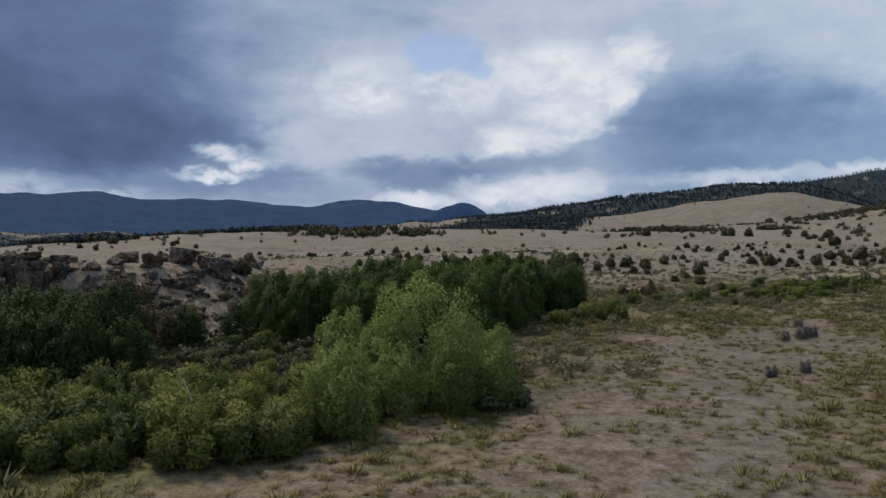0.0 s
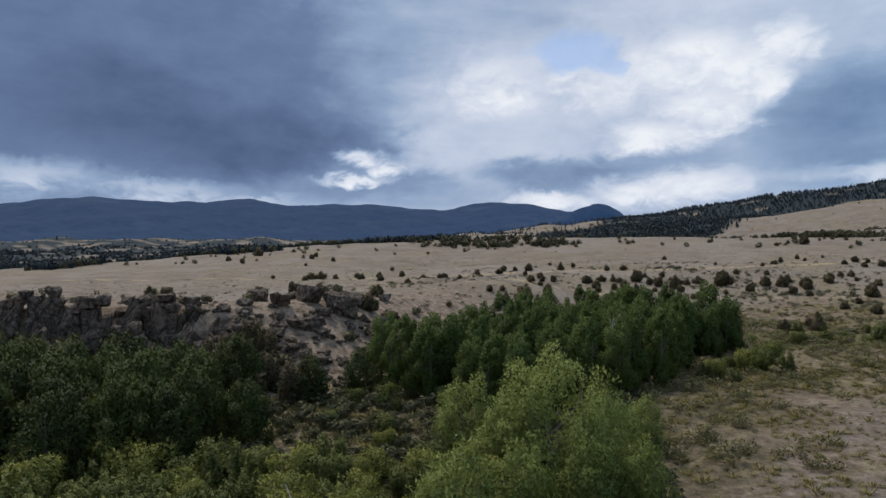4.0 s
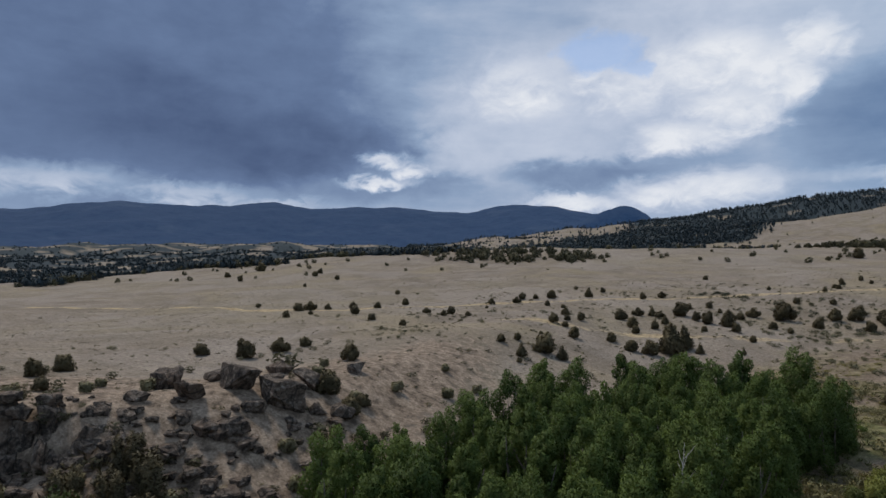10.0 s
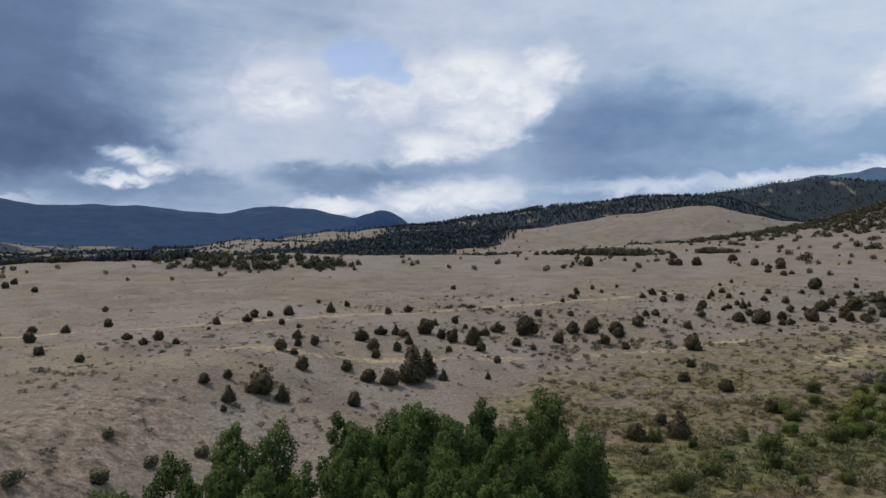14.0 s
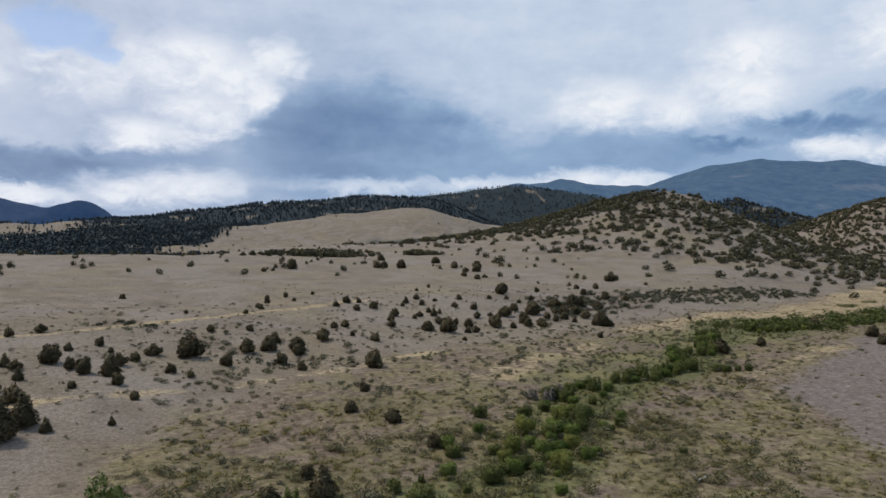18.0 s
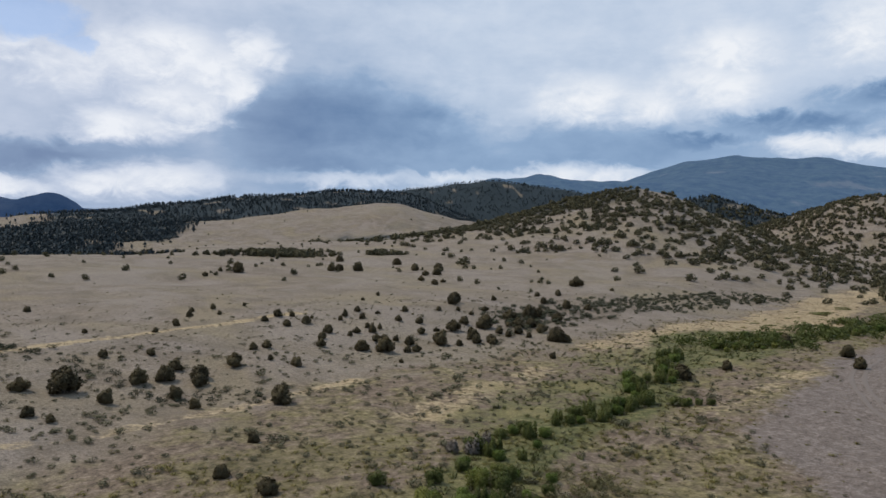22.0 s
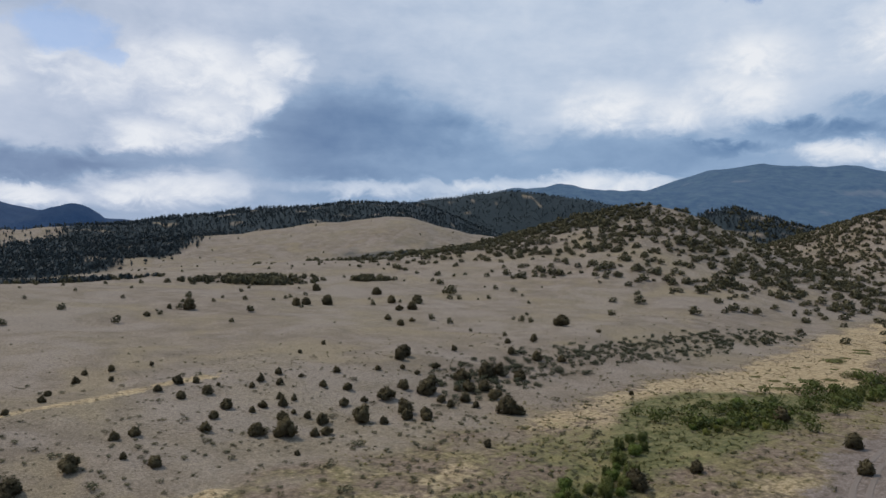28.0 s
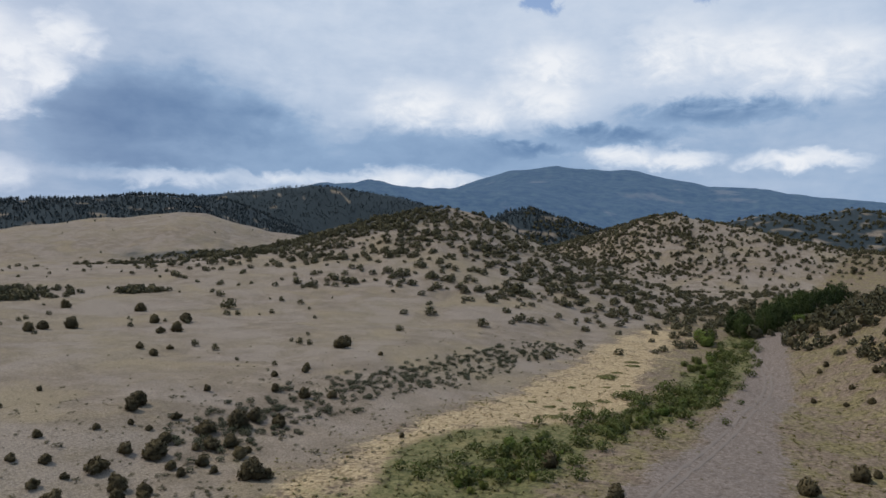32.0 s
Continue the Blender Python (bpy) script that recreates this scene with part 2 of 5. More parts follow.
def ground_material():
    mat, nt, N, L = shader("dry_ground")
    pos = N("ShaderNodeNewGeometry").outputs["Position"]
    zone = N("ShaderNodeAttribute")
    zone.attribute_name = "zone"
    sep = N("ShaderNodeSeparateColor")
    L(zone.outputs["Color"], sep.inputs[0])
    second = N("ShaderNodeAttribute")
    second.attribute_name = "zone_b"
    sep2 = N("ShaderNodeSeparateColor")
    L(second.outputs["Color"], sep2.inputs[0])
    wide, mid = noise_node(nt, 0.016, 6, 0.6, pos), noise_node(nt, 0.11, 6, 0.62, pos)
    fine, grit = noise_node(nt, 0.9, 6, 0.65, pos), noise_node(nt, 5.0, 4, 0.7, pos)

    def patchy(socket, sharp=3.0):
        """A zone with a ragged edge."""
        rag = calc(nt, "ADD", calc(nt, "MULTIPLY", calc(nt, "SUBTRACT", mid, 0.5), 1.6), calc(nt, "MULTIPLY", calc(nt, "SUBTRACT", fine, 0.5), 1.1))
        return calc(nt, "MULTIPLY", calc(nt, "ADD", calc(nt, "SUBTRACT", socket, 0.5), calc(nt, "MULTIPLY", rag, 0.9)), sharp, clamp=False)

    def mask(socket, sharp=3.0):
        inside = calc(nt, "ADD", patchy(socket, sharp), 0.5, clamp=True)
        return calc(nt, "MULTIPLY", inside, calc(nt, "MULTIPLY", socket, 6.0, clamp=True))

    dry = ramp_node(nt, mid, [(0.34, (0.168, 0.135, 0.101)), (0.5, (0.216, 0.174, 0.132)), (0.64, (0.262, 0.215, 0.167))])
    dry = blend(nt, ramp_node(nt, wide, [(0.44, (0, 0, 0)), (0.62, (0.55, 0.55, 0.55))]), dry, ramp_node(nt, fine, [(0.36, (0.180, 0.149, 0.099)), (0.6, (0.282, 0.234, 0.160))]))
    dry = blend(nt, ramp_node(nt, fine, [(0.34, (0.5, 0.5, 0.5)), (0.44, (0, 0, 0))]), dry, (0.140, 0.114, 0.084))
    swell = noise_node(nt, 0.034, 5, 0.6, pos, 0.6)
    dry = blend(nt, ramp_node(nt, swell, [(0.50, (0, 0, 0)), (0.60, (0.65, 0.65, 0.65))]), dry, (0.268, 0.225, 0.186))
    dry = blend(nt, ramp_node(nt, swell, [(0.36, (0.6, 0.6, 0.6)), (0.46, (0, 0, 0))]), dry, (0.258, 0.208, 0.131))
    soil = ramp_node(nt, fine, [(0.38, (0.112, 0.083, 0.058)), (0.5, (0.185, 0.138, 0.097)), (0.62, (0.252, 0.194, 0.142))])
    sward = ramp_node(nt, fine, [(0.36, (0.096, 0.083, 0.037)), (0.5, (0.190, 0.158, 0.072)), (0.64, (0.270, 0.226, 0.112))])
    grown = calc(nt, "ADD", calc(nt, "MULTIPLY", mid, 0.6), calc(nt, "MULTIPLY", noise_node(nt, 0.35, 5, 0.65, pos), 0.4))
    soil = blend(nt, ramp_node(nt, grown, [(0.45, (0, 0, 0)), (0.57, (0.85, 0.85, 0.85))]), soil, sward)
    dry = blend(nt, zone.outputs["Alpha"], dry, soil)
    green = ramp_node(nt, fine, [(0.34, (0.068, 0.072, 0.027)), (0.5, (0.130, 0.127, 0.052)), (0.66, (0.212, 0.188, 0.088))])
    green = blend(nt, ramp_node(nt, mid, [(0.53, (0, 0, 0)), (0.63, (0.7, 0.7, 0.7))]), green, (0.235, 0.195, 0.090))
    dirt = ramp_node(nt, fine, [(0.34, (0.138, 0.108, 0.088)), (0.5, (0.190, 0.153, 0.128)), (0.66, (0.248, 0.205, 0.174))])
    straw = ramp_node(nt, fine, [(0.34, (0.25, 0.185, 0.100)), (0.5, (0.395, 0.300, 0.175)), (0.66, (0.47, 0.375, 0.235))])
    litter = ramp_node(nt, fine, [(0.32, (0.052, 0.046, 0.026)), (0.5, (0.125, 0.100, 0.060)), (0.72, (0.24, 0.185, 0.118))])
    scree = ramp_node(nt, fine, [(0.36, (0.105, 0.078, 0.056)), (0.48, (0.222, 0.166, 0.120)), (0.62, (0.31, 0.240, 0.178))])
    color = blend(nt, mask(sep.outputs[2]), dry, straw)
    color = blend(nt, mask(sep.outputs[1], 4.0), color, dirt)
    color = blend(nt, mask(sep.outputs[0]), color, green)
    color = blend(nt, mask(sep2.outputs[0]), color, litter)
    color = blend(nt, mask(sep2.outputs[1]), color, scree)
    # ground under far woods: dark canopy tone with the air's blue painted in
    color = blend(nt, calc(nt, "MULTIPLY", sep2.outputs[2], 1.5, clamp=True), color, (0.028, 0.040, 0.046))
    color = blend(nt, 0.6, color, ramp_node(nt, grit, [(0.34, (0.48, 0.46, 0.43)), (0.5, (0.99, 0.99, 0.99)), (0.66, (1.45, 1.45, 1.45))]), "MULTIPLY")
    color = blend(nt, 0.5, color, ramp_node(nt, noise_node(nt, 2.1, 5, 0.7, pos), [(0.38, (0.52, 0.50, 0.45)), (0.50, (1.02, 1.02, 1.02)), (0.62, (1.4, 1.38, 1.35))]), "MULTIPLY")
    relief = calc(nt, "ADD", fine, calc(nt, "MULTIPLY", grit, 0.35))
    finish(nt, color, 0.95, relief, 0.55, 0.30)
    return mat


def foliage_material(name, dark, light, tint=0.5, through=0.25):
    """Leaves: colour varies from leaf to leaf and from plant to plant."""
    mat, nt, N, L = shader(name)
    geo = N("ShaderNodeNewGeometry")
    info = N("ShaderNodeObjectInfo")
    mixed = calc(nt, "ADD", calc(nt, "MULTIPLY", geo.outputs["Random Per Island"], 0.5), calc(nt, "MULTIPLY", info.outputs["Random"], 0.5))
    color = ramp_node(nt, mixed, [(0.1, dark), (0.9, light)])
    b = N("ShaderNodeBsdfPrincipled")
    L(color, b.inputs["Base Color"])
    b.inputs["Roughness"].default_value, b.inputs["Specular IOR Level"].default_value = 0.7, 0.25
    t = N("ShaderNodeBsdfTranslucent")
    L(color, t.inputs[0])
    m = N("ShaderNodeMixShader")
    m.inputs[0].default_value = through
    L(b.outputs[0], m.inputs[1])
    L(t.outputs[0], m.inputs[2])
    out = N("ShaderNodeOutputMaterial")
    L(m.outputs[0], out.inputs[0])
    return mat


def bark_material(name, dark, light):
    mat, nt, N, L = shader(name)
    pos = N("ShaderNodeTexCoord").outputs["Object"]
    n = noise_node(nt, 9.0, 6, 0.7, pos)
    finish(nt, ramp_node(nt, n, [(0.3, dark), (0.7, light)]), 0.9, n, 0.6, 0.02)
    return mat


def rock_material():
    mat, nt, N, L = shader("lichen_rock")
    pos = N("ShaderNodeNewGeometry").outputs["Position"]
    a, b, c = noise_node(nt, 0.5, 7, 0.65, pos), noise_node(nt, 2.6, 7, 0.7, pos), noise_node(nt, 9, 5, 0.7, pos)
    color = ramp_node(nt, b, [(0.34, (0.046, 0.036, 0.030)), (0.46, (0.104, 0.080, 0.062)), (0.58, (0.200, 0.162, 0.130)), (0.72, (0.38, 0.330, 0.275))])
    color = blend(nt, ramp_node(nt, a, [(0.5, (0, 0, 0)), (0.68, (0.6, 0.6, 0.6))]), color, (0.24, 0.165, 0.115))
    crack = N("ShaderNodeTexVoronoi")
    crack.feature = "DISTANCE_TO_EDGE"
    crack.inputs["Scale"].default_value = 0.9
    warp = N("ShaderNodeVectorMath")
    warp.operation = "MULTIPLY_ADD"
    L(pos, warp.inputs[0])
    warp.inputs[1].default_value = (1.0, 1.0, 0.45)
    wob = noise_node(nt, 1.6, 4, 0.6, pos)
    L(wob, warp.inputs[2])
    L(warp.outputs[0], crack.inputs["Vector"])
    color = blend(nt, ramp_node(nt, crack.outputs["Distance"], [(0.0, (0.85, 0.85, 0.85)), (0.09, (0, 0, 0))]), color, (0.022, 0.019, 0.017))
    vary = N("ShaderNodeObjectInfo").outputs["Random"]
    color = blend(nt, 0.45, color, ramp_node(nt, vary, [(0.0, (0.6, 0.58, 0.58)), (1.0, (1.35, 1.32, 1.28))]), "MULTIPLY")
    finish(nt, color, 0.95, calc(nt, "ADD", b, calc(nt, "MULTIPLY", c, 0.4)), 0.9, 0.25)
    return mat


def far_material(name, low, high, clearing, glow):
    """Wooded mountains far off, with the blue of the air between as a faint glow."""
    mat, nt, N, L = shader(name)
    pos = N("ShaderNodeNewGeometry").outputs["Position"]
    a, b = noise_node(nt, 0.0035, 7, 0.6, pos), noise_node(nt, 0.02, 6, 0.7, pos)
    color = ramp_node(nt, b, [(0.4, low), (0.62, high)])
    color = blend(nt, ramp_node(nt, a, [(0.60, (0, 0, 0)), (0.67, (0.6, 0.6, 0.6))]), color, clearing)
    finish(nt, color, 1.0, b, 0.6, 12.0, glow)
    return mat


M_GROUND = ground_material()
M_ROCK = rock_material()
# blue of the air painted in: bluish base colours plus blue emission
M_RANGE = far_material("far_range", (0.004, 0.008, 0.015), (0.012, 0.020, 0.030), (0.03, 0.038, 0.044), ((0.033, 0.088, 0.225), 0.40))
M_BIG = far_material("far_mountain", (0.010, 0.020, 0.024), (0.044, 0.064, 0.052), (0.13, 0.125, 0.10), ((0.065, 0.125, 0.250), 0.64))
M_ASPEN = foliage_material("aspen_leaf", (0.040, 0.070, 0.015), (0.122, 0.170, 0.040), through=0.35)
M_WILLOW = foliage_material("willow_leaf", (0.100, 0.120, 0.022), (0.275, 0.282, 0.070), through=0.35)
M_BUSH = foliage_material("creek_bush_leaf", (0.062, 0.082, 0.020), (0.180, 0.195, 0.056), through=0.3)
# leaf colour darkened: the shade of the stand is painted into it
M_DIM = foliage_material("painted_shade_leaf", (0.019, 0.034, 0.008), (0.060, 0.086, 0.020), through=0.3)
M_JUNIPER = foliage_material("juniper_needle", (0.052, 0.043, 0.021), (0.140, 0.112, 0.056), through=0.08)
M_JUNIPER_FAR = foliage_material("far_juniper_needle", (0.042, 0.042, 0.022), (0.116, 0.106, 0.055), through=0.08)
# needles of the far woods, the blue haze of distance painted in
M_HAZED_NEEDLE = foliage_material("hazed_needle", (0.022, 0.034, 0.040), (0.052, 0.070, 0.078), through=0.05)
M_SAGE = foliage_material("sage_leaf", (0.125, 0.114, 0.060), (0.255, 0.225, 0.125), through=0.1)
M_TUFT = foliage_material("grass_tuft", (0.128, 0.120, 0.034), (0.335, 0.285, 0.100), through=0.2)
M_REED = foliage_material("meadow_grass", (0.104, 0.114, 0.038), (0.255, 0.248, 0.100), through=0.2)
M_GREYBUSH = foliage_material("grey_twig", (0.110, 0.095, 0.078), (0.230, 0.200, 0.165), through=0.05)
M_BARK = bark_material("grey_bark", (0.075, 0.062, 0.050), (0.19, 0.165, 0.14))
M_COTTON = foliage_material("cottonwood_leaf", (0.096, 0.138, 0.030), (0.265, 0.312, 0.086), through=0.35)
M_WHITE = bark_material("bleached_wood", (0.22, 0.20, 0.18), (0.46, 0.43, 0.39))
M_BUSH_DIM = foliage_material("belt_shrub_leaf", (0.036, 0.043, 0.024), (0.086, 0.090, 0.052), through=0.1)
M_RUT = bark_material("packed_dirt", (0.165, 0.134, 0.112), (0.235, 0.195, 0.164))

# ---------------------------------------------------------------- the lie of the land
# crest lines of the hills: (x, y, height) along each, its half width, and the steepness of its flank
TOE = [(-260, 10), (-110, 48), (-52, 55), (-20, 66), (-6, 96), (16, 138), (44, 166), (75, 182), (115, 189), (160, 208), (226, 228), (330, 270), (460, 308), (700, 345)]
RANGE = [(-4300, 1500, 330), (-3700, 2500, 345), (-3132, 3173, 347), (-2980, 3317, 387), (-2767, 3497, 418), (-2579, 3638, 404), (-2265, 3842, 409), (-2052, 3960, 436),
         (-1856, 4056, 402), (-1473, 4210, 418), (-1137, 4314, 395), (-931, 4363, 381), (-757, 4396, 416), (-566, 4425, 432), (-375, 4445, 412), (-186, 4457, 371), (200, 4470, 330)]
BUTTE = [(-147, 3508, 286), (-66, 3510, 321), (-10, 3511, 337), (24, 3511, 337), (66, 3510, 321), (105, 3509, 293)]
PINE_RIDGE = [(-500, 1950, 85), (-66, 1859, 128), (155, 1855, 152), (362, 1827, 180), (491, 1797, 193), (608, 1760, 203), (713, 1720, 210), (778, 1691, 208), (816, 1673, 197), (867, 1647, 175), (1000, 1560, 110)]
PINE_KNOLL = [(1163, 2394, 280), (1300, 2322, 297), (1406, 2258, 311), (1492, 2201, 295), (1620, 2100, 262)]
GREEN_HILLS = [(1250, 3120, 330), (1436, 3039, 352), (1622, 2943, 375), (1780, 2849, 415), (1846, 2807, 408), (1974, 2717, 425), (2065, 2647, 398), (2173, 2558, 370), (2400, 2400, 330)]
BIG_MOUNTAIN = [(2500, 3850, 420), (2923, 3508, 520), (3082, 3368, 534), (3235, 3221, 600), (3333, 3120, 641), (3527, 2896, 661), (3642, 2748, 640), (3814, 2500, 618),
                (3899, 2362, 565), (4008, 2169, 516), (4140, 1897, 483), (4247, 1633, 426), (4345, 1336, 380), (4500, 700, 330)]
TAN_HILL = [(60, 1165, 60), (137, 1154, 70), (197, 1145, 82), (275, 1130, 93), (354, 1107, 105), (410, 1088, 113), (458, 1068, 119), (489, 1053, 115), (521, 1038, 105), (570, 1010, 86)]
JUNIPER_HILL = [(290, 660, 47), (357, 618, 60), (389, 600, 71), (430, 575, 84), (465, 548, 93), (482, 535, 93), (500, 512, 85), (522, 484, 66), (556, 440, 40), (600, 380, 20)]
EAST_HILL = [(851, 718, 69), (875, 688, 85), (901, 651, 100), (921, 620, 111), (938, 592, 114), (954, 564, 104), (973, 527, 93), (1020, 470, 76), (1080, 400, 60)]
FAR_EAST = [(1700, 1150, 120), (1866, 976, 158), (1895, 915, 174), (1919, 861, 180), (1940, 807, 167), (1969, 726, 181), (1993, 650, 172), (2050, 450, 150)]
NOTCH_HILL = [(1139, 1146, 140), (1172, 1111, 156), (1203, 1076, 160), (1248, 1023, 141), (1300, 960, 112)]
SOUTH_SLOPE = [(262, 70, 38), (290, 106, 36), (322, 135, 34), (361, 168, 30), (412, 190, 28), (480, 205, 30), (600, 200, 44)]
WEST_RISE = [(-1500, 1250, 60), (-1100, 1500, 82), (-800, 1650, 84), (-560, 1750, 70)]
ROLLING = [(-520, 1120, 48), (-300, 1200, 62), (-60, 1300, 80), (150, 1380, 96), (420, 1420, 105)]
RIDGES = [(RANGE, 700, 1.4), (BUTTE, 90, 1.2), (PINE_RIDGE, 330, 1.5), (PINE_KNOLL, 260, 1.5), (GREEN_HILLS, 500, 1.4), (BIG_MOUNTAIN, 900, 1.4), (TAN_HILL, 190, 1.7),
          (JUNIPER_HILL, 142, 1.15, 1.5), (EAST_HILL, 140, 1.5), (FAR_EAST, 300, 1.5), (NOTCH_HILL, 160, 1.5), (SOUTH_SLOPE, 28, 1.5), (WEST_RISE, 300, 1.7), (ROLLING, 260, 1.7)]


def along(line, x, y):
    """Distance to a line of points, the place along it as a height (0 where it has none), and the side (left is positive)."""
    best = np.full(x.shape, 1e18)
    value, side = np.zeros(x.shape), np.ones(x.shape)
    for p, q in zip(line[:-1], line[1:]):
        dx, dy = q[0] - p[0], q[1] - p[1]
        u = np.clip(((x - p[0]) * dx + (y - p[1]) * dy) / (dx * dx + dy * dy), 0, 1)
        d2 = (x - p[0] - u * dx) ** 2 + (y - p[1] - u * dy) ** 2
        near = d2 < best
        best = np.where(near, d2, best)
        if len(p) > 2:
            value = np.where(near, p[2] + u * (q[2] - p[2]), value)
        side = np.where(near, np.sign(dx * (y - p[1]) - dy * (x - p[0])), side)
    return np.sqrt(best), value, side


def step(a, b, v):
    u = np.clip((v - a) / (b - a), 0, 1)
    return u * u * (3 - 2 * u)


@functools.lru_cache(None)
def wave_rows(seed, octaves):
    r = np.random.RandomState(seed)
    return [[(*r.uniform(0, 2 * math.pi, 2), r.uniform(0.7, 1.4)) for _ in range(5)] for _ in range(octaves)]


def waves(x, y, scale, seed, octaves=3):
    """Cheap smooth noise out of turned sine waves, about -1 to 1."""
    total, amp = np.zeros(np.shape(x)), 1.0
    for o, row in enumerate(wave_rows(seed, octaves)):
        for a, ph, stretch in row:
            k = 2 * math.pi / (scale * stretch * 0.5 ** o)
            total = total + amp * 0.36 * np.sin(k * (x * math.cos(a) + y * math.sin(a)) + ph + 1.3 * np.sin(0.6 * k * (y * math.cos(a) - x * math.sin(a)) + 2 * ph))
        amp *= 0.5
    return total


def height(x, y):
    x, y = np.asarray(x, float), np.asarray(y, float)
    r = np.hypot(x - 30, y - 60)
    d, _, side = along(TOE, x, y)
    s = d * side
    floor = -1.9 - 0.003 * np.clip(x, -60, 500) + 0.055 * np.clip(y, -40, 260) + 2.2 * np.exp(-((x - 165) ** 2 + (y - 135) ** 2) / (2 * 38 ** 2))
    bench = 8.3 + 0.005 * (np.clip(x, -300, 400) + 50) - 0.002 * (np.clip(y, 0, 420) - 80) + 25 * np.exp(-((x - 200) ** 2 + (y - 600) ** 2) / (2 * 220 ** 2))
    bench = bench + 15 * np.exp(-((x + 110) / 145) ** 2 / 2 - ((y - 395) / 95) ** 2 / 2)
    # the scarp is steep at the rock ledge in the west and fades into a long slope in the east
    wide = 14 + 32 * step(-42, 2, x)
    rise = step(0, 1, s / wide)
    cliff = 0.36 * step(0, 9, s) + 0.64 * step(9.4, 11.2, s)
    share = (1 - step(-42, -33, x)) * step(-150, -118, x)
    z = floor + (bench - floor) * (rise + (cliff - rise) * share)
    z = z + 0.035 * np.clip(r - 500, 0, 4000)
    for line, half, power, *curve in RIDGES:
        dist, top, _ = along(line, x, y)
        g = np.clip(1 - (dist / (2.2 * half)) ** power, 0, 1) ** (curve[0] if curve else 2)
        rough = 1 + 0.10 * waves(x, y, half * 1.1, len(line)) * (1 - g)
        z = np.maximum(z, z + (top - z) * g * rough) + 0.0
    z = z + 0.5 * waves(x, y, 70, 5) * step(20, 90, r) + 0.10 * waves(x, y, 9, 8, 2)
    z = z + step(350, 1500, r) * 5 * waves(x, y, 300, 9, 4)
    return z


def mesh_from(name, verts, faces):
    me = bpy.data.meshes.new(name)
    me.from_pydata(verts, [], faces)
    me.update()
    return me


def build_ground():
    cx, cy = 10.0, -20.0
    radii = list(np.arange(0.6, 260, 1.25))
    while radii[-1] < 4930:
        radii.append(radii[-1] * 1.013)
    radii = np.array(radii)
    turn = np.radians(np.concatenate([np.arange(-62, 98, 0.3), np.arange(98, 298, 4.0)]))
    A, R = np.meshgrid(turn, radii)
    x, y = cx + R * np.sin(A), cy + R * np.cos(A)
    z = height(x, y)
    nr, na = x.shape
    verts = np.stack([x, y, z], -1).reshape(-1, 3)
    i = np.arange(nr - 1)[:, None] * na
    j, k = np.arange(na)[None, :], (np.arange(na)[None, :] + 1) % na
    quads = np.stack([i + j, i + k, i + na + k, i + na + j], -1).reshape(-1, 4)[:, ::-1]
    # the land up to three kilometres is the ground; beyond it stand the wooded mountains
    ring = np.repeat(radii[:-1], na)
    heading = np.degrees(np.tile(turn, nr - 1))
    left = (heading < 21) | (heading > 180)
    near = ring < 2900
    return verts, quads[near], quads[~near & left], quads[~near & ~left]


def sheet(name, verts, quads, smooth=True, whole=False):
    """One mesh from arrays, with the unused corners dropped."""
    if whole:
        v, q = verts, quads
    else:
        used, index = np.unique(quads, return_inverse=True)
        v, q = verts[used], index.reshape(quads.shape)
    me = bpy.data.meshes.new(name)
    me.vertices.add(len(v))
    me.vertices.foreach_set("co", v.ravel())
    me.loops.add(q.size)
    me.loops.foreach_set("vertex_index", q.ravel().astype(np.int32))
    me.polygons.add(len(q))
    me.polygons.foreach_set("loop_start", np.arange(0, q.size, q.shape[1]).astype(np.int32))
    me.update(calc_edges=True)
    me.polygons.foreach_set("use_smooth", np.full(len(q), smooth))
    return me, v


# the creek, from the thicket up the valley; the bare flat; the straw meadow; the vehicle track
CREEK = [(-60, 20), (-34, 30), (-16, 40), (-10, 58), (0, 78), (14, 98), (34, 108), (50, 113), (58, 121), (71, 134), (84, 142), (96, 145), (107, 150), (116, 158), (128, 166), (150, 174), (175, 180), (205, 183), (240, 187), (283, 199), (330, 216), (380, 238), (470, 275), (700, 325)]
NEAR_FLAT = [(4, 8), (8, 30), (14, 48), (22, 62), (34, 72)]
MEADOW = [(126, 157), (148, 160), (169, 167), (197, 178), (214, 178), (235, 178), (277, 189), (330, 208), (364, 224), (400, 240), (375, 238), (326, 222), (290, 212), (257, 199), (230, 190), (204, 187), (201, 192), (188, 199), (175, 202), (160, 200), (148, 190), (136, 178), (120, 166)]
STRAW = [(140, 196), (164, 205), (186, 214), (207, 218), (250, 230), (301, 246), (330, 250), (300, 230), (278, 220), (250, 204), (230, 194), (214, 193), (200, 195), (190, 201), (177, 203), (160, 202)]
STRAW_PATCHES = [(70, 153), (80, 159), (93, 164), (104, 172)]
BARE = [(95, 92), (90, 101), (90, 107), (97, 116), (101, 124), (106, 131), (124, 137), (146, 144), (157, 152), (182, 160), (207, 164), (251, 180), (291, 195), (335, 216), (380, 231), (434, 236), (426, 227), (346, 203), (284, 175), (249, 165), (214, 149), (187, 137), (160, 122), (125, 102)]
TRACK = [(96, 88), (123, 118), (130, 127), (144, 139), (158, 146), (175, 152), (208, 161), (234, 168), (263, 176), (287, 184), (307, 193), (327, 205), (351, 218), (386, 229), (430, 238)]
OLIVE = [(66, 146), (84, 162), (104, 172), (122, 186), (142, 193), (142, 178), (118, 160), (98, 146), (78, 138)]
YELLOW = [(103, 138), (118, 142), (134, 146), (150, 146)]
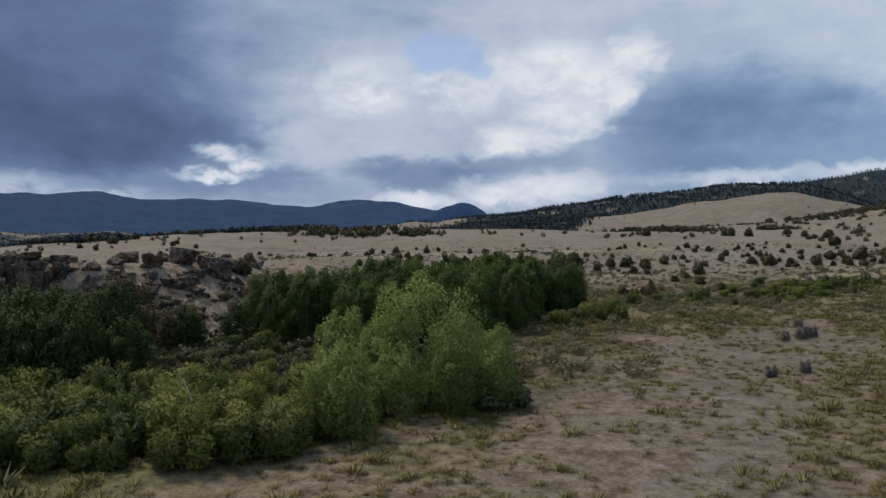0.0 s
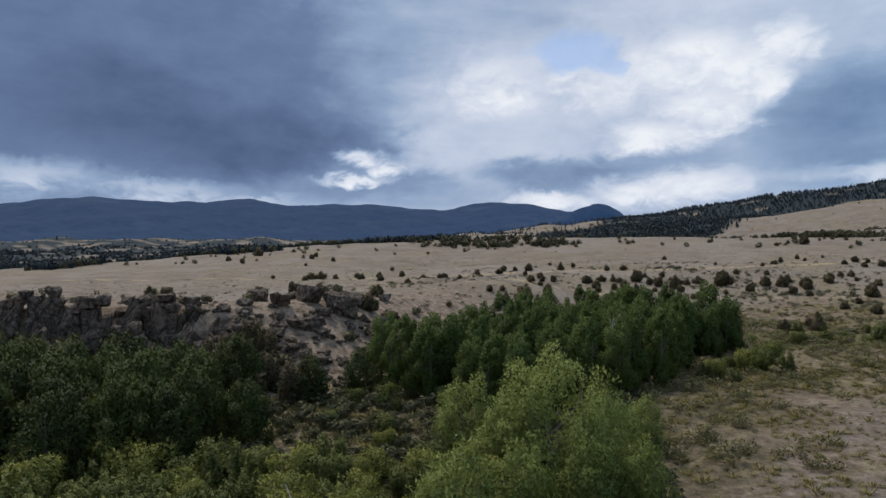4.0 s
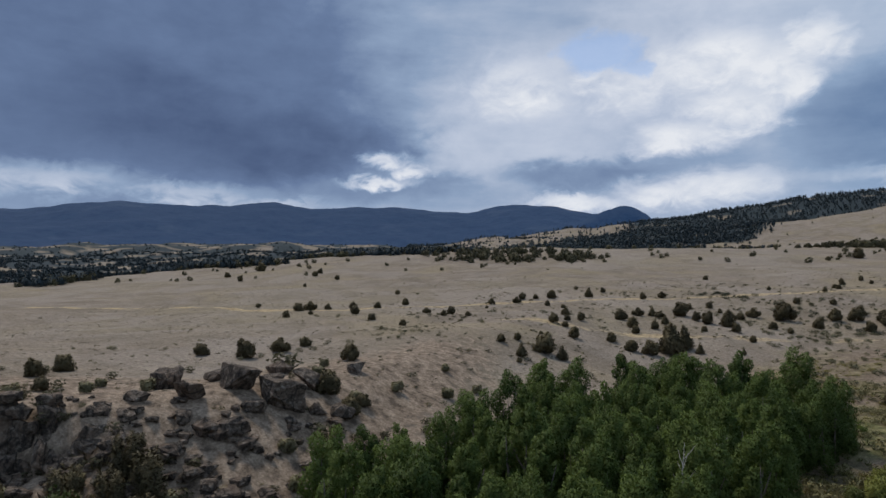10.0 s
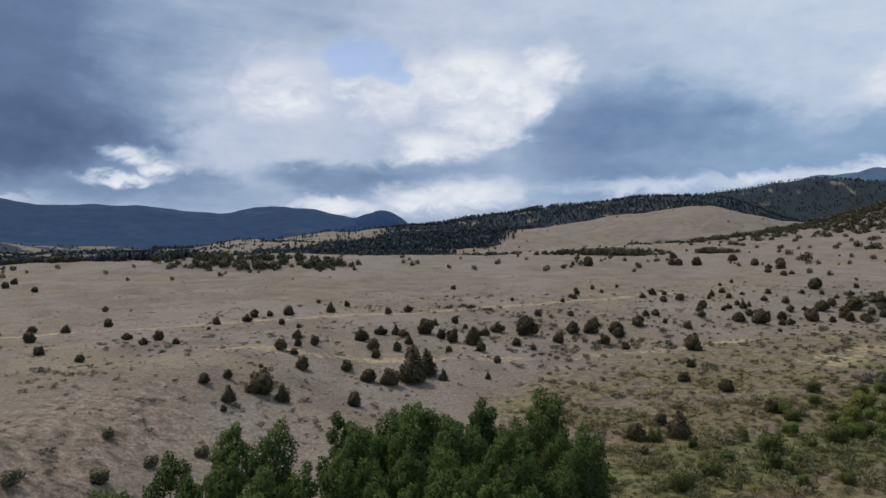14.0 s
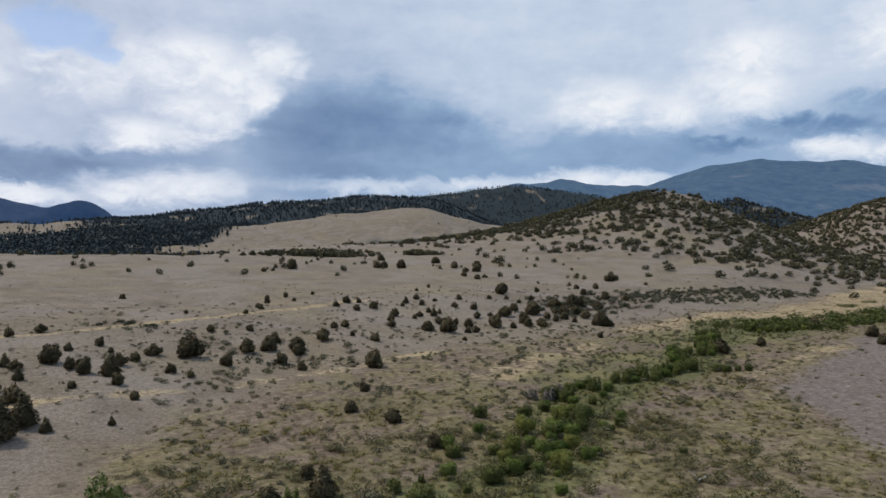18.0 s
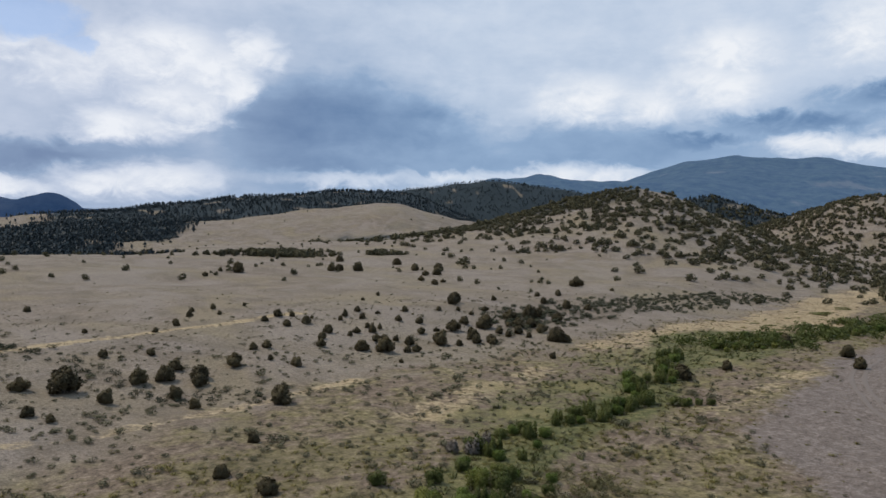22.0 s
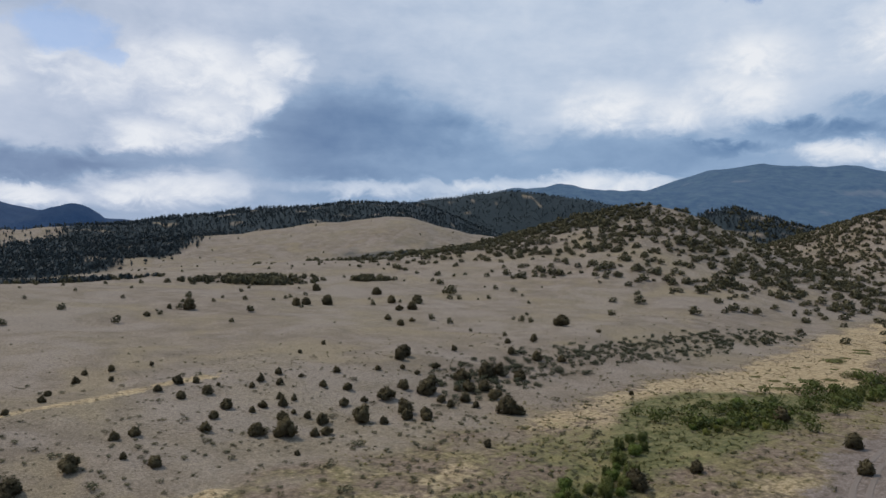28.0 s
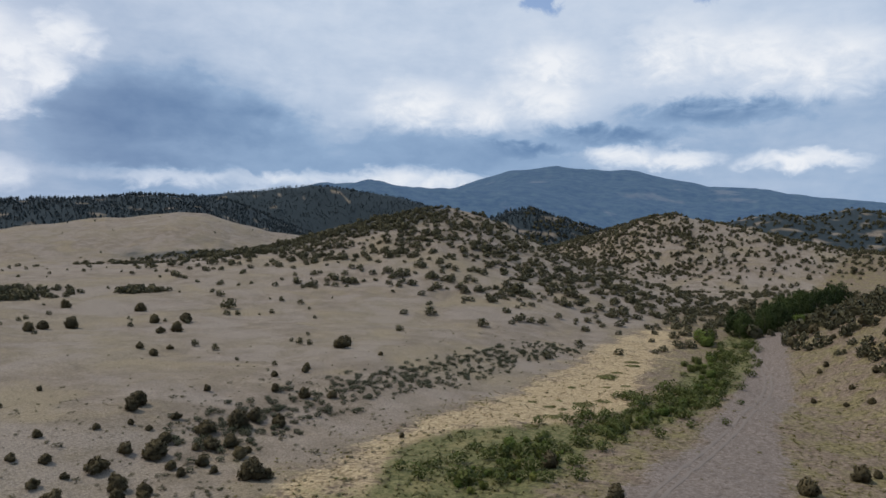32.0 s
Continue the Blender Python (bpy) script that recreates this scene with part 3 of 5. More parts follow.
BENCH_TRAIL = [(-140, 172), (-86, 171), (-59, 168), (-44, 175), (-24, 183), (-2, 189), (21, 201), (48, 214), (80, 232)]
LOW_TRAIL = [(-20, 142), (12, 155), (21, 157), (33, 159), (52, 168), (70, 177)]


def within(ring, x, y, soft):
    """One inside a closed outline, nought outside it, with a soft edge."""
    inside = np.zeros(np.shape(x), bool)
    for p, q in zip(ring, ring[1:] + ring[:1]):
        if p[1] != q[1]:
            crosses = ((p[1] > y) != (q[1] > y)) & (x < (q[0] - p[0]) * (y - p[1]) / (q[1] - p[1]) + p[0])
            inside ^= crosses
    edge = along(ring + ring[:1], x, y)[0] * np.where(inside, 1, -1)
    return step(-soft, soft, edge)


def zones(x, y):
    """How much of each kind of ground there is: moist green, bare dirt, straw, litter, scree, closed wood."""
    creek, _, side = along(CREEK, x, y)
    wet_width = 5.5 + 5 * (1 - step(-20, 20, x))
    green = np.maximum(1 - step(wet_width * 0.5, wet_width * 1.5, creek), within(MEADOW, x, y, 5))
    dirt = within(BARE, x, y, 6)
    near, _, _ = along(NEAR_FLAT, x, y)
    dirt = np.maximum(dirt, 0.50 * (1 - step(4, 15, near)))
    trail = along(TRACK, x, y)[0]
    dirt = np.maximum(dirt, 0.9 * (1 - step(0.8, 2.4, trail)))
    straw = np.maximum(within(STRAW, x, y, 9), 0.5 * (1 - step(2, 6, along(STRAW_PATCHES, x, y)[0])))
    straw = np.maximum(straw, 0.75 * (1 - step(0.6, 2.4, along(BENCH_TRAIL, x, y)[0])))
    straw = np.maximum(straw, 0.55 * (1 - step(0.8, 2.6, along(LOW_TRAIL, x, y)[0])))
    green = np.maximum(green, 0.52 * within(OLIVE, x, y, 7))
    straw = np.maximum(straw, 0.36 * (1 - step(2, 6, along(YELLOW, x, y)[0])))
    toe, _, up = along(TOE, x, y)
    s = toe * up
    meadow = step(-46, -14, s) * (1 - step(-6, 6, s)) * step(30, 70, x) * (1 - step(360, 420, x))
    straw = np.maximum(straw, 0.42 * meadow * step(110, 140, x) + 0.20 * meadow)
    green = np.maximum(green, 0.30 * (1 - step(8, 26, creek)) * (1 - dirt))
    green = np.maximum(green, 0.14 * (1 - step(6, 22, along([(205, 128), (250, 148), (300, 170), (350, 192)], x, y)[0])) * (1 - dirt))
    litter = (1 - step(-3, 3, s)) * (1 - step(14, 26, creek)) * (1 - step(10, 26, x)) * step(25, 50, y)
    # the same dark brown tint, thinner, over the near valley floor
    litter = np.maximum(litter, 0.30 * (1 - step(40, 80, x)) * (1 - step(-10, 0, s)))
    scree = step(0, 6, s) * (1 - step(18, 34, s)) * (1 - step(-24, -12, x)) * step(-130, -90, x)
    r = np.hypot(x - 30, y - 60)
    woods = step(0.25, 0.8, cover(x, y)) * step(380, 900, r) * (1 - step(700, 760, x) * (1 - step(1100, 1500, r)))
    low = 1 - step(-8, 5, s + 4 * waves(x, y, 22, 17, 3))
    return green, dirt, straw, litter, scree, woods, low


def oval(x, y, cx, cy, rx, ry, turn=0.0):
    c, s = math.cos(radians(turn)), math.sin(radians(turn))
    u, v = ((x - cx) * c + (y - cy) * s) / rx, ((y - cy) * c - (x - cx) * s) / ry
    return np.clip(1.25 - (u * u + v * v), 0, 1)


def cover(x, y):
    """Share of the land that stands under juniper and pine, 0 to 1."""
    ragged = waves(x, y, 90, 21, 3)
    ridge, top, _ = along(PINE_RIDGE, x, y)
    tan, _, tan_side = along(TAN_HILL, x, y)
    pine = (1 - step(260, 420, ridge)) * (0.12 + 0.88 * step(-40, 170, x + 0.15 * (1850 - y))) * step(120, 260, tan + np.where(tan_side > 0, 170, 0))
    pine = np.maximum(pine, 1.5 * (1 - step(330, 600, along(PINE_KNOLL, x, y)[0])))
    pine = np.maximum(pine, 0.9 * (1 - step(60, 150, along([(-80, 860), (60, 1010), (180, 1330)], x, y)[0])))
    west = np.where((np.degrees(np.arctan2(x, y)) < -14) & (np.hypot(x, y) > 460), 0.80 + 0.30 * ragged, 0)
    west = west * (1 - 0.35 * (1 - step(160, 420, along(WEST_RISE, x, y)[0])))
    roll = 0.28 * (1 - step(150, 330, along(ROLLING, x, y)[0]))
    hill, crest, hill_side = along(JUNIPER_HILL, x, y)
    jun = np.where(hill_side > 0, 0.60 - 0.45 * step(470, 510, x), 0.34) * (1 - step(150, 320, hill)) * (1 - 0.6 * step(480, 560, x)) + 0.85 * (1 - step(10, 85, hill)) * (1 - step(440, 490, x))
    jun = jun * step(230, 400, x) + 0.03 * (1 - step(250, 360, hill)) * step(170, 260, x)
    east_d, _, east_side = along(EAST_HILL, x, y)
    east = np.where(east_side > 0, 0.9, 0.75 - 0.46 * step(-20, 60, x - y - 320)) * (1 - step(120, 280, east_d))
    notch = 0.9 * (1 - step(130, 300, along(NOTCH_HILL, x, y)[0]))
    far = 0.8 * (1 - step(350, 640, along(FAR_EAST, x, y)[0]))
    groves = np.maximum.reduce([oval(x, y, *g) for g in GROVES])
    total = np.maximum.reduce([pine * 1.1, west, roll, jun, east, notch, far, groves])
    return np.clip(total * (1 + 0.55 * ragged), 0, 1)


# dense groves on the plain: x, y, half sizes, turn
GROVES = [(128, 452, 40, 26, 0), (192, 440, 17, 9, 20), (-45, 330, 44, 26, -15), (-120, 372, 60, 14, -12), (-190, 345, 44, 13, -25), (-245, 300, 45, 15, -60), (20, 520, 70, 16, 5)]

verts_all, near_quads, left_quads, right_quads = build_ground()
ground_mesh, ground_verts = sheet("ground", verts_all, near_quads)
ground = tagged(new("ground", ground_mesh), "dry tan grassland with green creek bottom and bare dirt", "ground", kind="structure")
ground_mesh.materials.append(M_GROUND)
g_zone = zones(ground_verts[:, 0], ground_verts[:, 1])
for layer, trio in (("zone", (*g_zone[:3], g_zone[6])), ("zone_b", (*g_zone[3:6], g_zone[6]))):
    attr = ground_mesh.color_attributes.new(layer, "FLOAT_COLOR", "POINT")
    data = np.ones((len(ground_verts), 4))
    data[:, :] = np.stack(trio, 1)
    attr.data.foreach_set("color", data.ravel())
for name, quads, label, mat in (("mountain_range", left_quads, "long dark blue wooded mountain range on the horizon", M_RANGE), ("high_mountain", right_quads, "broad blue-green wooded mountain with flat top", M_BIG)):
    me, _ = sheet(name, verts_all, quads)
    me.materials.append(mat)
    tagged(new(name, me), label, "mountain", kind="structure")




def build_track():
    """The vehicle track over the flat: two worn ruts."""
    track = tagged(new("road"), "two-rut vehicle track over bare dirt", "track", kind="structure")
    pts = []
    for p, q in zip(TRACK[:-1], TRACK[1:]):
        n = max(2, int(math.dist(p, q) / 1.5))
        pts += [(p[0] + (q[0] - p[0]) * k / n, p[1] + (q[1] - p[1]) * k / n) for k in range(n)]
    pts = np.array(pts)
    for _ in range(6):
        pts[1:-1] = (pts[:-2] + 2 * pts[1:-1] + pts[2:]) / 4
    ahead = np.gradient(pts, axis=0)
    ahead /= np.linalg.norm(ahead, axis=1)[:, None]
    side = np.stack([-ahead[:, 1], ahead[:, 0]], 1)
    for mid in (-0.95, 0.95):
        rows = []
        for off, lift in ((-0.42, 0.02), (-0.30, 0.09), (-0.12, 0.055), (0.12, 0.055), (0.30, 0.09), (0.42, 0.02)):
            wob = 0.08 * np.sin(np.arange(len(pts)) * 0.9 + off * 9)
            p = pts + side * (mid + off + wob)[:, None]
            rows.append(np.stack([p[:, 0], p[:, 1], height(p[:, 0], p[:, 1]) + lift], 1))
        v = np.stack(rows, 1).reshape(-1, 3)
        i = (np.arange(len(pts) - 1) * 6)[:, None] + np.arange(5)[None]
        q = np.stack([i, i + 6, i + 7, i + 1], -1).reshape(-1, 4)[:, ::-1]
        me, _ = sheet("rut", v, q)
        me.materials.append(M_RUT)
        new("rut", me).parent = track


build_track()

# ---------------------------------------------------------------- plants: shapes shared by their copies
def part(name, me, mat, parent, label=""):
    ob = new(name, me)
    if mat and not me.materials:
        me.materials.append(mat)
    ob.parent = parent
    return tagged(ob, label)


def leaf_cloud(rng, lobes, count, size, flat=0.35):
    """Leaves as small blades round the lobes (x, y, z, rx, ry, rz), most of them near the outside."""
    lobes = np.array(lobes, float)
    weight = (lobes[:, 3] * lobes[:, 4] + lobes[:, 3] * lobes[:, 5])
    pick = rng.choice(len(lobes), count, p=weight / weight.sum())
    d = rng.normal(size=(count, 3))
    d /= np.linalg.norm(d, axis=1)[:, None]
    r = rng.uniform(0.25, 1.0, count) ** 0.45
    # hollows and bulges, so that the outline is uneven
    bump = 1 + 0.16 * np.sin(5 * d[:, 0] + pick * 1.7) * np.cos(4 * d[:, 1] + pick) + 0.12 * np.sin(9 * d[:, 2] + pick * 2.3)
    c = lobes[pick, :3] + d * lobes[pick, 3:] * (r * bump)[:, None]
    u = rng.normal(size=(count, 3))
    u[:, 2] *= flat + 0.4
    u /= np.linalg.norm(u, axis=1)[:, None]
    w = np.cross(u, d + rng.normal(scale=0.6, size=(count, 3)))
    w /= np.linalg.norm(w, axis=1)[:, None] + 1e-9
    s = size * rng.uniform(0.55, 1.35, count)[:, None]
    v = np.stack([c - u * s * 1.15 - w * s * 0.3, c + w * s * 0.75, c + u * s * 1.15 - w * s * 0.3], 1)
    v[:, :, 2] = np.maximum(v[:, :, 2], 0.02)
    # leaves face outwards, and shade as the mass that they belong to
    middle = np.average(lobes[:, :3], axis=0, weights=weight)
    span = np.maximum(np.ptp(lobes[:, :3] + lobes[:, 3:], axis=0), 0.1) * 0.6
    out = 0.7 * d + 0.7 * (c - middle) / span + np.array([0, 0, 0.35]) + rng.normal(scale=0.25, size=(count, 3))
    out /= np.linalg.norm(out, axis=1)[:, None]
    away = np.einsum("ij,ij->i", np.cross(v[:, 1] - v[:, 0], v[:, 2] - v[:, 0]), out) < 0
    v[away] = v[away][:, ::-1]
    leaf_cloud.normals = np.repeat(out, 3, axis=0)
    return v.reshape(-1, 3), np.arange(3 * count).reshape(-1, 3)


def set_normals(me, normals):
    layer = me.attributes.new("custom_normal", "FLOAT_VECTOR", "POINT")
    layer.data.foreach_set("vector", np.ascontiguousarray(normals, np.float32).ravel())


def leaf_mesh(name, rng, lobes, count, size, mat, flat=0.35):
    v, q = leaf_cloud(rng, lobes, count, size, flat)
    me, _ = sheet(name, v, q, True, True)
    set_normals(me, leaf_cloud.normals)
    me.materials.append(mat)
    return me


def limb_mesh(name, points, radii, mat, sides=7):
    """A tapered, bent branch through the points."""
    verts, faces = [], []
    for k, (p, r) in enumerate(zip(points, radii)):
        p = Vector(p)
        ahead = (Vector(points[min(k + 1, len(points) - 1)]) - Vector(points[max(k - 1, 0)])).normalized()
        a = ahead.orthogonal().normalized()
        b = ahead.cross(a)
        for i in range(sides):
            t = 2 * math.pi * i / sides
            verts.append(p + (a * math.cos(t) + b * math.sin(t)) * r)
    for k in range(len(points) - 1):
        for i in range(sides):
            j = (i + 1) % sides
            faces.append((k * sides + i, k * sides + j, (k + 1) * sides + j, (k + 1) * sides + i))
    faces.append(tuple(range((len(points) - 1) * sides, len(points) * sides)))
    me = mesh_from(name, verts, faces)
    me.materials.append(mat)
    for p in me.polygons:
        p.use_smooth = True
    return me


def make_tree(rng, name, tall, wide, leaf, count, size, bark, limbs=4, low=0.12, label="", category="tree", columns=1):
    """A broadleaf tree: trunk, limbs, and a crown of many small leaves in uneven lobes."""
    root = new(name)
    for k in range(columns):
        ox, oy = (0, 0) if columns == 1 else (wide * 0.28 * math.cos(2.4 * k + 0.5), wide * 0.28 * math.sin(2.4 * k + 0.5))
        lean = rng.uniform(-0.06, 0.06, 2) * tall
        top = tall * (0.74 if k == 0 else rng.uniform(0.55, 0.7))
        pts = [(ox, oy, -0.3), (ox + lean[0] * 0.3, oy + lean[1] * 0.3, top * 0.35), (ox + lean[0] * 0.8, oy + lean[1] * 0.6, top * 0.7), (ox + lean[0], oy + lean[1], top)]
        part("trunk", limb_mesh("trunk", pts, [0.020 * tall, 0.014 * tall, 0.008 * tall, 0.002 * tall], bark), None, root)
    lobes = []
    for k in range(limbs):
        a = 2 * math.pi * (k / limbs) + rng.uniform(-0.4, 0.4)
        z = tall * rng.uniform(0.28, 0.55)
        out = wide * rng.uniform(0.28, 0.42)
        tip = (out * math.cos(a), out * math.sin(a), z + tall * rng.uniform(0.12, 0.25))
        part("limb", limb_mesh("limb", [(0, 0, z * 0.75), (tip[0] * 0.5, tip[1] * 0.5, z * 0.95), tip], [0.011 * tall, 0.008 * tall, 0.002 * tall], bark, 5), None, root)
    n = 15
    for k in range(n):
        f = k / (n - 1)
        z = tall * (low + (0.92 - low) * f)
        reach = wide * 0.5 * (0.75 + 0.5 * math.sin(math.pi * min(1, 0.2 + 0.7 * f))) * (1 - 0.5 * f ** 3)
        a = 2.4 * k + rng.uniform(-0.4, 0.4)
        q = reach * rng.uniform(0.35, 0.8)
        rad = wide * rng.uniform(0.17, 0.27) * (1 - 0.4 * f ** 2)
        lobes.append((q * math.cos(a), q * math.sin(a), z, rad, rad, rad * rng.uniform(1.1, 1.8)))
    part("crown", leaf_mesh("crown", rng, lobes, count, size, leaf, 1.2), None, root)
    return tagged(root, label, category)


def make_bush(rng, name, tall, wide, leaf, count, size, label, category="bush", stems=4, spiky=False):
    """A bush of several stems from one root, leafy to the ground."""
    root = new(name)
    lobes = []
    for k in range(stems):
        a = 2 * math.pi * k / stems + rng.uniform(-0.5, 0.5)
        q = wide * rng.uniform(0.14, 0.32)
        h = tall * rng.uniform(0.6, 0.9)
        tip = (q * math.cos(a), q * math.sin(a), h * 0.85)
        part("stem", limb_mesh("stem", [(0.06 * math.cos(a), 0.06 * math.sin(a), -0.15), (tip[0] * 0.6, tip[1] * 0.6, h * 0.4), tip], [0.02 * tall, 0.014 * tall, 0.004 * tall], M_BARK, 5), None, root)
        rad = wide * rng.uniform(0.22, 0.32)
        for f in ((0.28, 0.55, 0.82) if not spiky else (0.2, 0.4, 0.6, 0.8, 0.95)):
            s = rad * ((1.05 - 0.35 * f) if not spiky else (1.1 - 0.8 * f))
            lobes.append((tip[0] * (0.6 + 0.5 * f), tip[1] * (0.6 + 0.5 * f), h * f, s, s, tall * 0.2))
    part("foliage", leaf_mesh("foliage", rng, lobes, count, size, leaf), None, root)
    return tagged(root, label, category)


def make_juniper(rng, style, label):
    """A juniper one metre across, in one of several habits: a short trunk, a dense core and needle sprays."""
    root = new("juniper")
    tall = {"round": 0.74, "dome": 0.60, "cone": 0.98, "ragged": 0.82, "twin": 0.68}[style]
    part("trunk", limb_mesh("trunk", [(0, 0, -0.12), (0.02, 0.01, tall * 0.3), (0.0, 0.03, tall * 0.7)], [0.05, 0.04, 0.015], M_BARK, 6), None, root)
    lobes = []
    if style == "cone":
        for f in np.linspace(0.08, 0.92, 8):
            lobes.append((rng.uniform(-0.05, 0.05), rng.uniform(-0.05, 0.05), tall * f, 0.56 * (1.02 - f * 0.9) * (0.7 + 0.3 * min(1, f * 5)), 0.56 * (1.02 - f * 0.9) * (0.7 + 0.3 * min(1, f * 5)), 0.17))
    else:
        n = {"round": 9, "dome": 10, "ragged": 9, "twin": 10}[style]
        for k in range(n):
            a, f = 2.4 * k, (k + 0.5) / n
            q = (0.26 if style != "ragged" else 0.30) * math.sqrt(1 - f * 0.75) * rng.uniform(0.6, 1.15)
            off = 0.0 if style != "twin" else (0.16 if k % 2 else -0.16)
            rad = rng.uniform(0.19, 0.27) * (1 - 0.35 * f)
            lobes.append((q * math.cos(a) + off, q * math.sin(a), tall * (0.12 + 0.72 * f), rad, rad, rad * rng.uniform(0.85, 1.2)))
    part("crown", leaf_mesh("crown", rng, lobes, 3400, 0.043, M_JUNIPER, 0.8), None, root)
    return tagged(root, label, "juniper", "junipers on the range")


def place(root, x, y, size=1.0, turn=0.0, lift=0.0, squash=1.0):
    k = size / root.scale[0]
    return copy_thing(root, pose(x, y, float(height(x, y)) + lift, 0, 0, turn) @ Matrix.Diagonal((k, k, k * squash, 1)))


def settle(root, x, y, size=1.0, turn=0.0):
    """The first of a kind is put at a place of its own."""
    root.matrix_basis = pose(x, y, float(height(x, y)), 0, 0, turn) @ Matrix.Diagonal((size, size, size, 1))
    return root


def spread(kinds, spots):
    """Sets kinds of plant, each built once, at the spots (x, y, size), with a turn of their own."""
    used = set()
    for k, (x, y, size) in enumerate(spots):
        kind = kinds[(k * 7 + int(x * 3)) % len(kinds)]
        turn = (k * 137.5 + x * 11) % 360
        if kind.name in used:
            place(kind, x, y, size, turn)
        else:
            used.add(kind.name)
            settle(kind, x, y, size, turn)
    return used


rng = np.random.RandomState(4)
aspens = [make_tree(rng, "aspen_tree", 8.2, 4.0, M_ASPEN, 11000, 0.105, M_BARK, 4, label="tall dark green aspen with slender pale trunk", columns=2),
          make_tree(rng, "aspen_tree", 7.8, 3.2, M_ASPEN, 8500, 0.105, M_BARK, 3, label="slender dark green aspen in the creek grove"),
          make_tree(rng, "aspen_tree", 7.4, 4.4, M_ASPEN, 11000, 0.105, M_BARK, 5, label="broad leafy green aspen in the creek grove", columns=2)]
for a in aspens:
    a["group"] = "aspen grove by the creek"


def strew(count, line, left, right, gap, low, high, seed):
    """Spots beside a line of points, up to left and right metres from it, at least gap apart."""
    r = np.random.RandomState(seed)
    found = []
    for _ in range(count * 30):
        k = r.randint(len(line) - 1)
        p, q = line[k], line[k + 1]
        t, off = r.uniform(), r.uniform(-right, left)
        leg = math.dist(p, q)
        x, y = p[0] + (q[0] - p[0]) * t - (q[1] - p[1]) / leg * off, p[1] + (q[1] - p[1]) * t + (q[0] - p[0]) / leg * off
        if len(found) < count and all(math.hypot(x - a, y - b) > gap for a, b, _ in found):
            found.append((x, y, r.uniform(low, high)))
    return found

# the grove: tall aspens round the creek
spread(aspens, [(-6.5, 96, 0.9), (-2, 97, 0.95), (3.5, 99, 0.9), (8.5, 100, 0.98), (13.5, 101.5, 1.0), (-18.5, 74, 0.8), (-20.5, 72.5, 0.82), (-17, 77, 0.72), (-13.2, 85, 0.82), (-11, 89, 0.86), (-9, 93, 0.85), (-15, 81, 0.75), (-11.8, 81, 0.8), (-9.6, 97, 0.8), (-9.5, 86.5, 0.85), (-14.5, 88, 0.7), (-8, 89.5, 0.88)]
       + strew(84, [(-6, 58), (1, 68), (6.5, 78), (12, 88), (16, 97)], 15.5, 1.0, 1.9, 0.66, 0.93, 61))
# the stand below the rock ledge, its shade painted into the leaf colour
shade_trees = [make_tree(rng, "shade_tree", 6.6, 5.0, M_DIM, 8000, 0.115, M_BARK, 4, label="leafy tree below the ledge, leaves painted dark as in shade", columns=2),
               make_tree(rng, "shade_tree", 6.2, 4.6, M_DIM, 7500, 0.115, M_BARK, 3, label="leafy tree below the ledge, leaves painted dark as in shade")]
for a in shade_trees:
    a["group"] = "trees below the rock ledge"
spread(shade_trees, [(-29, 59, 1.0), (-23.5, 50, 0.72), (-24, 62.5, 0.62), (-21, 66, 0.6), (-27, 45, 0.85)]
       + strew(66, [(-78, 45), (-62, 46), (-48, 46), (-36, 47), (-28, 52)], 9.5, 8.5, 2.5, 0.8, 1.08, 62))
# dark conifers on the scree
conifers = [make_bush(rng, "scree_juniper", 3.8, 3.5, M_JUNIPER, 5200, 0.10, "broad dark juniper among boulders on scree", "juniper", 5, True)]
conifers[0]["group"] = "tall junipers on the scree"
spread(conifers, [(-25.3, 62, 1.05), (-31.1, 68.9, 0.95), (-29.5, 66, 0.9), (-33.3, 69.5, 0.85), (-32.6, 67.3, 0.8), (-33.5, 64.5, 0.95), (-35.5, 66.5, 0.8), (-39.5, 62.5, 0.9), (-43, 63, 0.75), (-21.2, 76, 0.7), (-48, 62.5, 0.7)])
# willows: the big yellow-green one, the thicket in front of it
willows = [make_tree(rng, "willow_tree", 7.6, 7.0, M_COTTON, 15000, 0.095, M_BARK, 5, 0.08, "tall bright green willow beside the dark aspens", "willow", 3),
           make_tree(rng, "willow_tree", 4.6, 4.4, M_COTTON, 8000, 0.09, M_BARK, 4, 0.06, "small olive green willow in the creek thicket", "willow", 2)]
spread([willows[0]], [(-2.6, 46, 1.0)])
spread([willows[1]], [(-6.2, 36.5, 1.0), (-0.5, 41.5, 0.85), (2.2, 43.5, 0.75), (-3.8, 40.5, 0.8), (-5.2, 47, 1.05), (-8.5, 52, 1.0), (0.4, 50, 0.95), (2.8, 54, 0.7)])
thickets = [make_bush(rng, "willow_bush", 2.5, 3.2, M_WILLOW, 3600, 0.088, "yellow-green willow bush in the creek thicket"),
            make_bush(rng, "willow_bush", 2.2, 3.0, M_BUSH, 3400, 0.088, "olive green willow bush in the creek thicket"),
            make_bush(rng, "willow_bush", 2.8, 2.6, M_BUSH, 3400, 0.088, "upright olive willow bush in the creek thicket", spiky=True)]
for a in thickets:
    a["group"] = "willow bushes along the creek"
spots = []
for k in range(420):
    u, v = rng.uniform(0, 1), rng.uniform(-1, 1)
    x, y = -34 + 29 * u, 31 + 9 * u + 7.5 * v + 4 * (1 - u)
    if all(math.hypot(x - a, y - b) > 1.5 for a, b, _ in spots) and not (x > -8 and y < 34.5) and math.hypot(x, y) > 27:
        spots.append((x, y, rng.uniform(0.7, 1.25)))
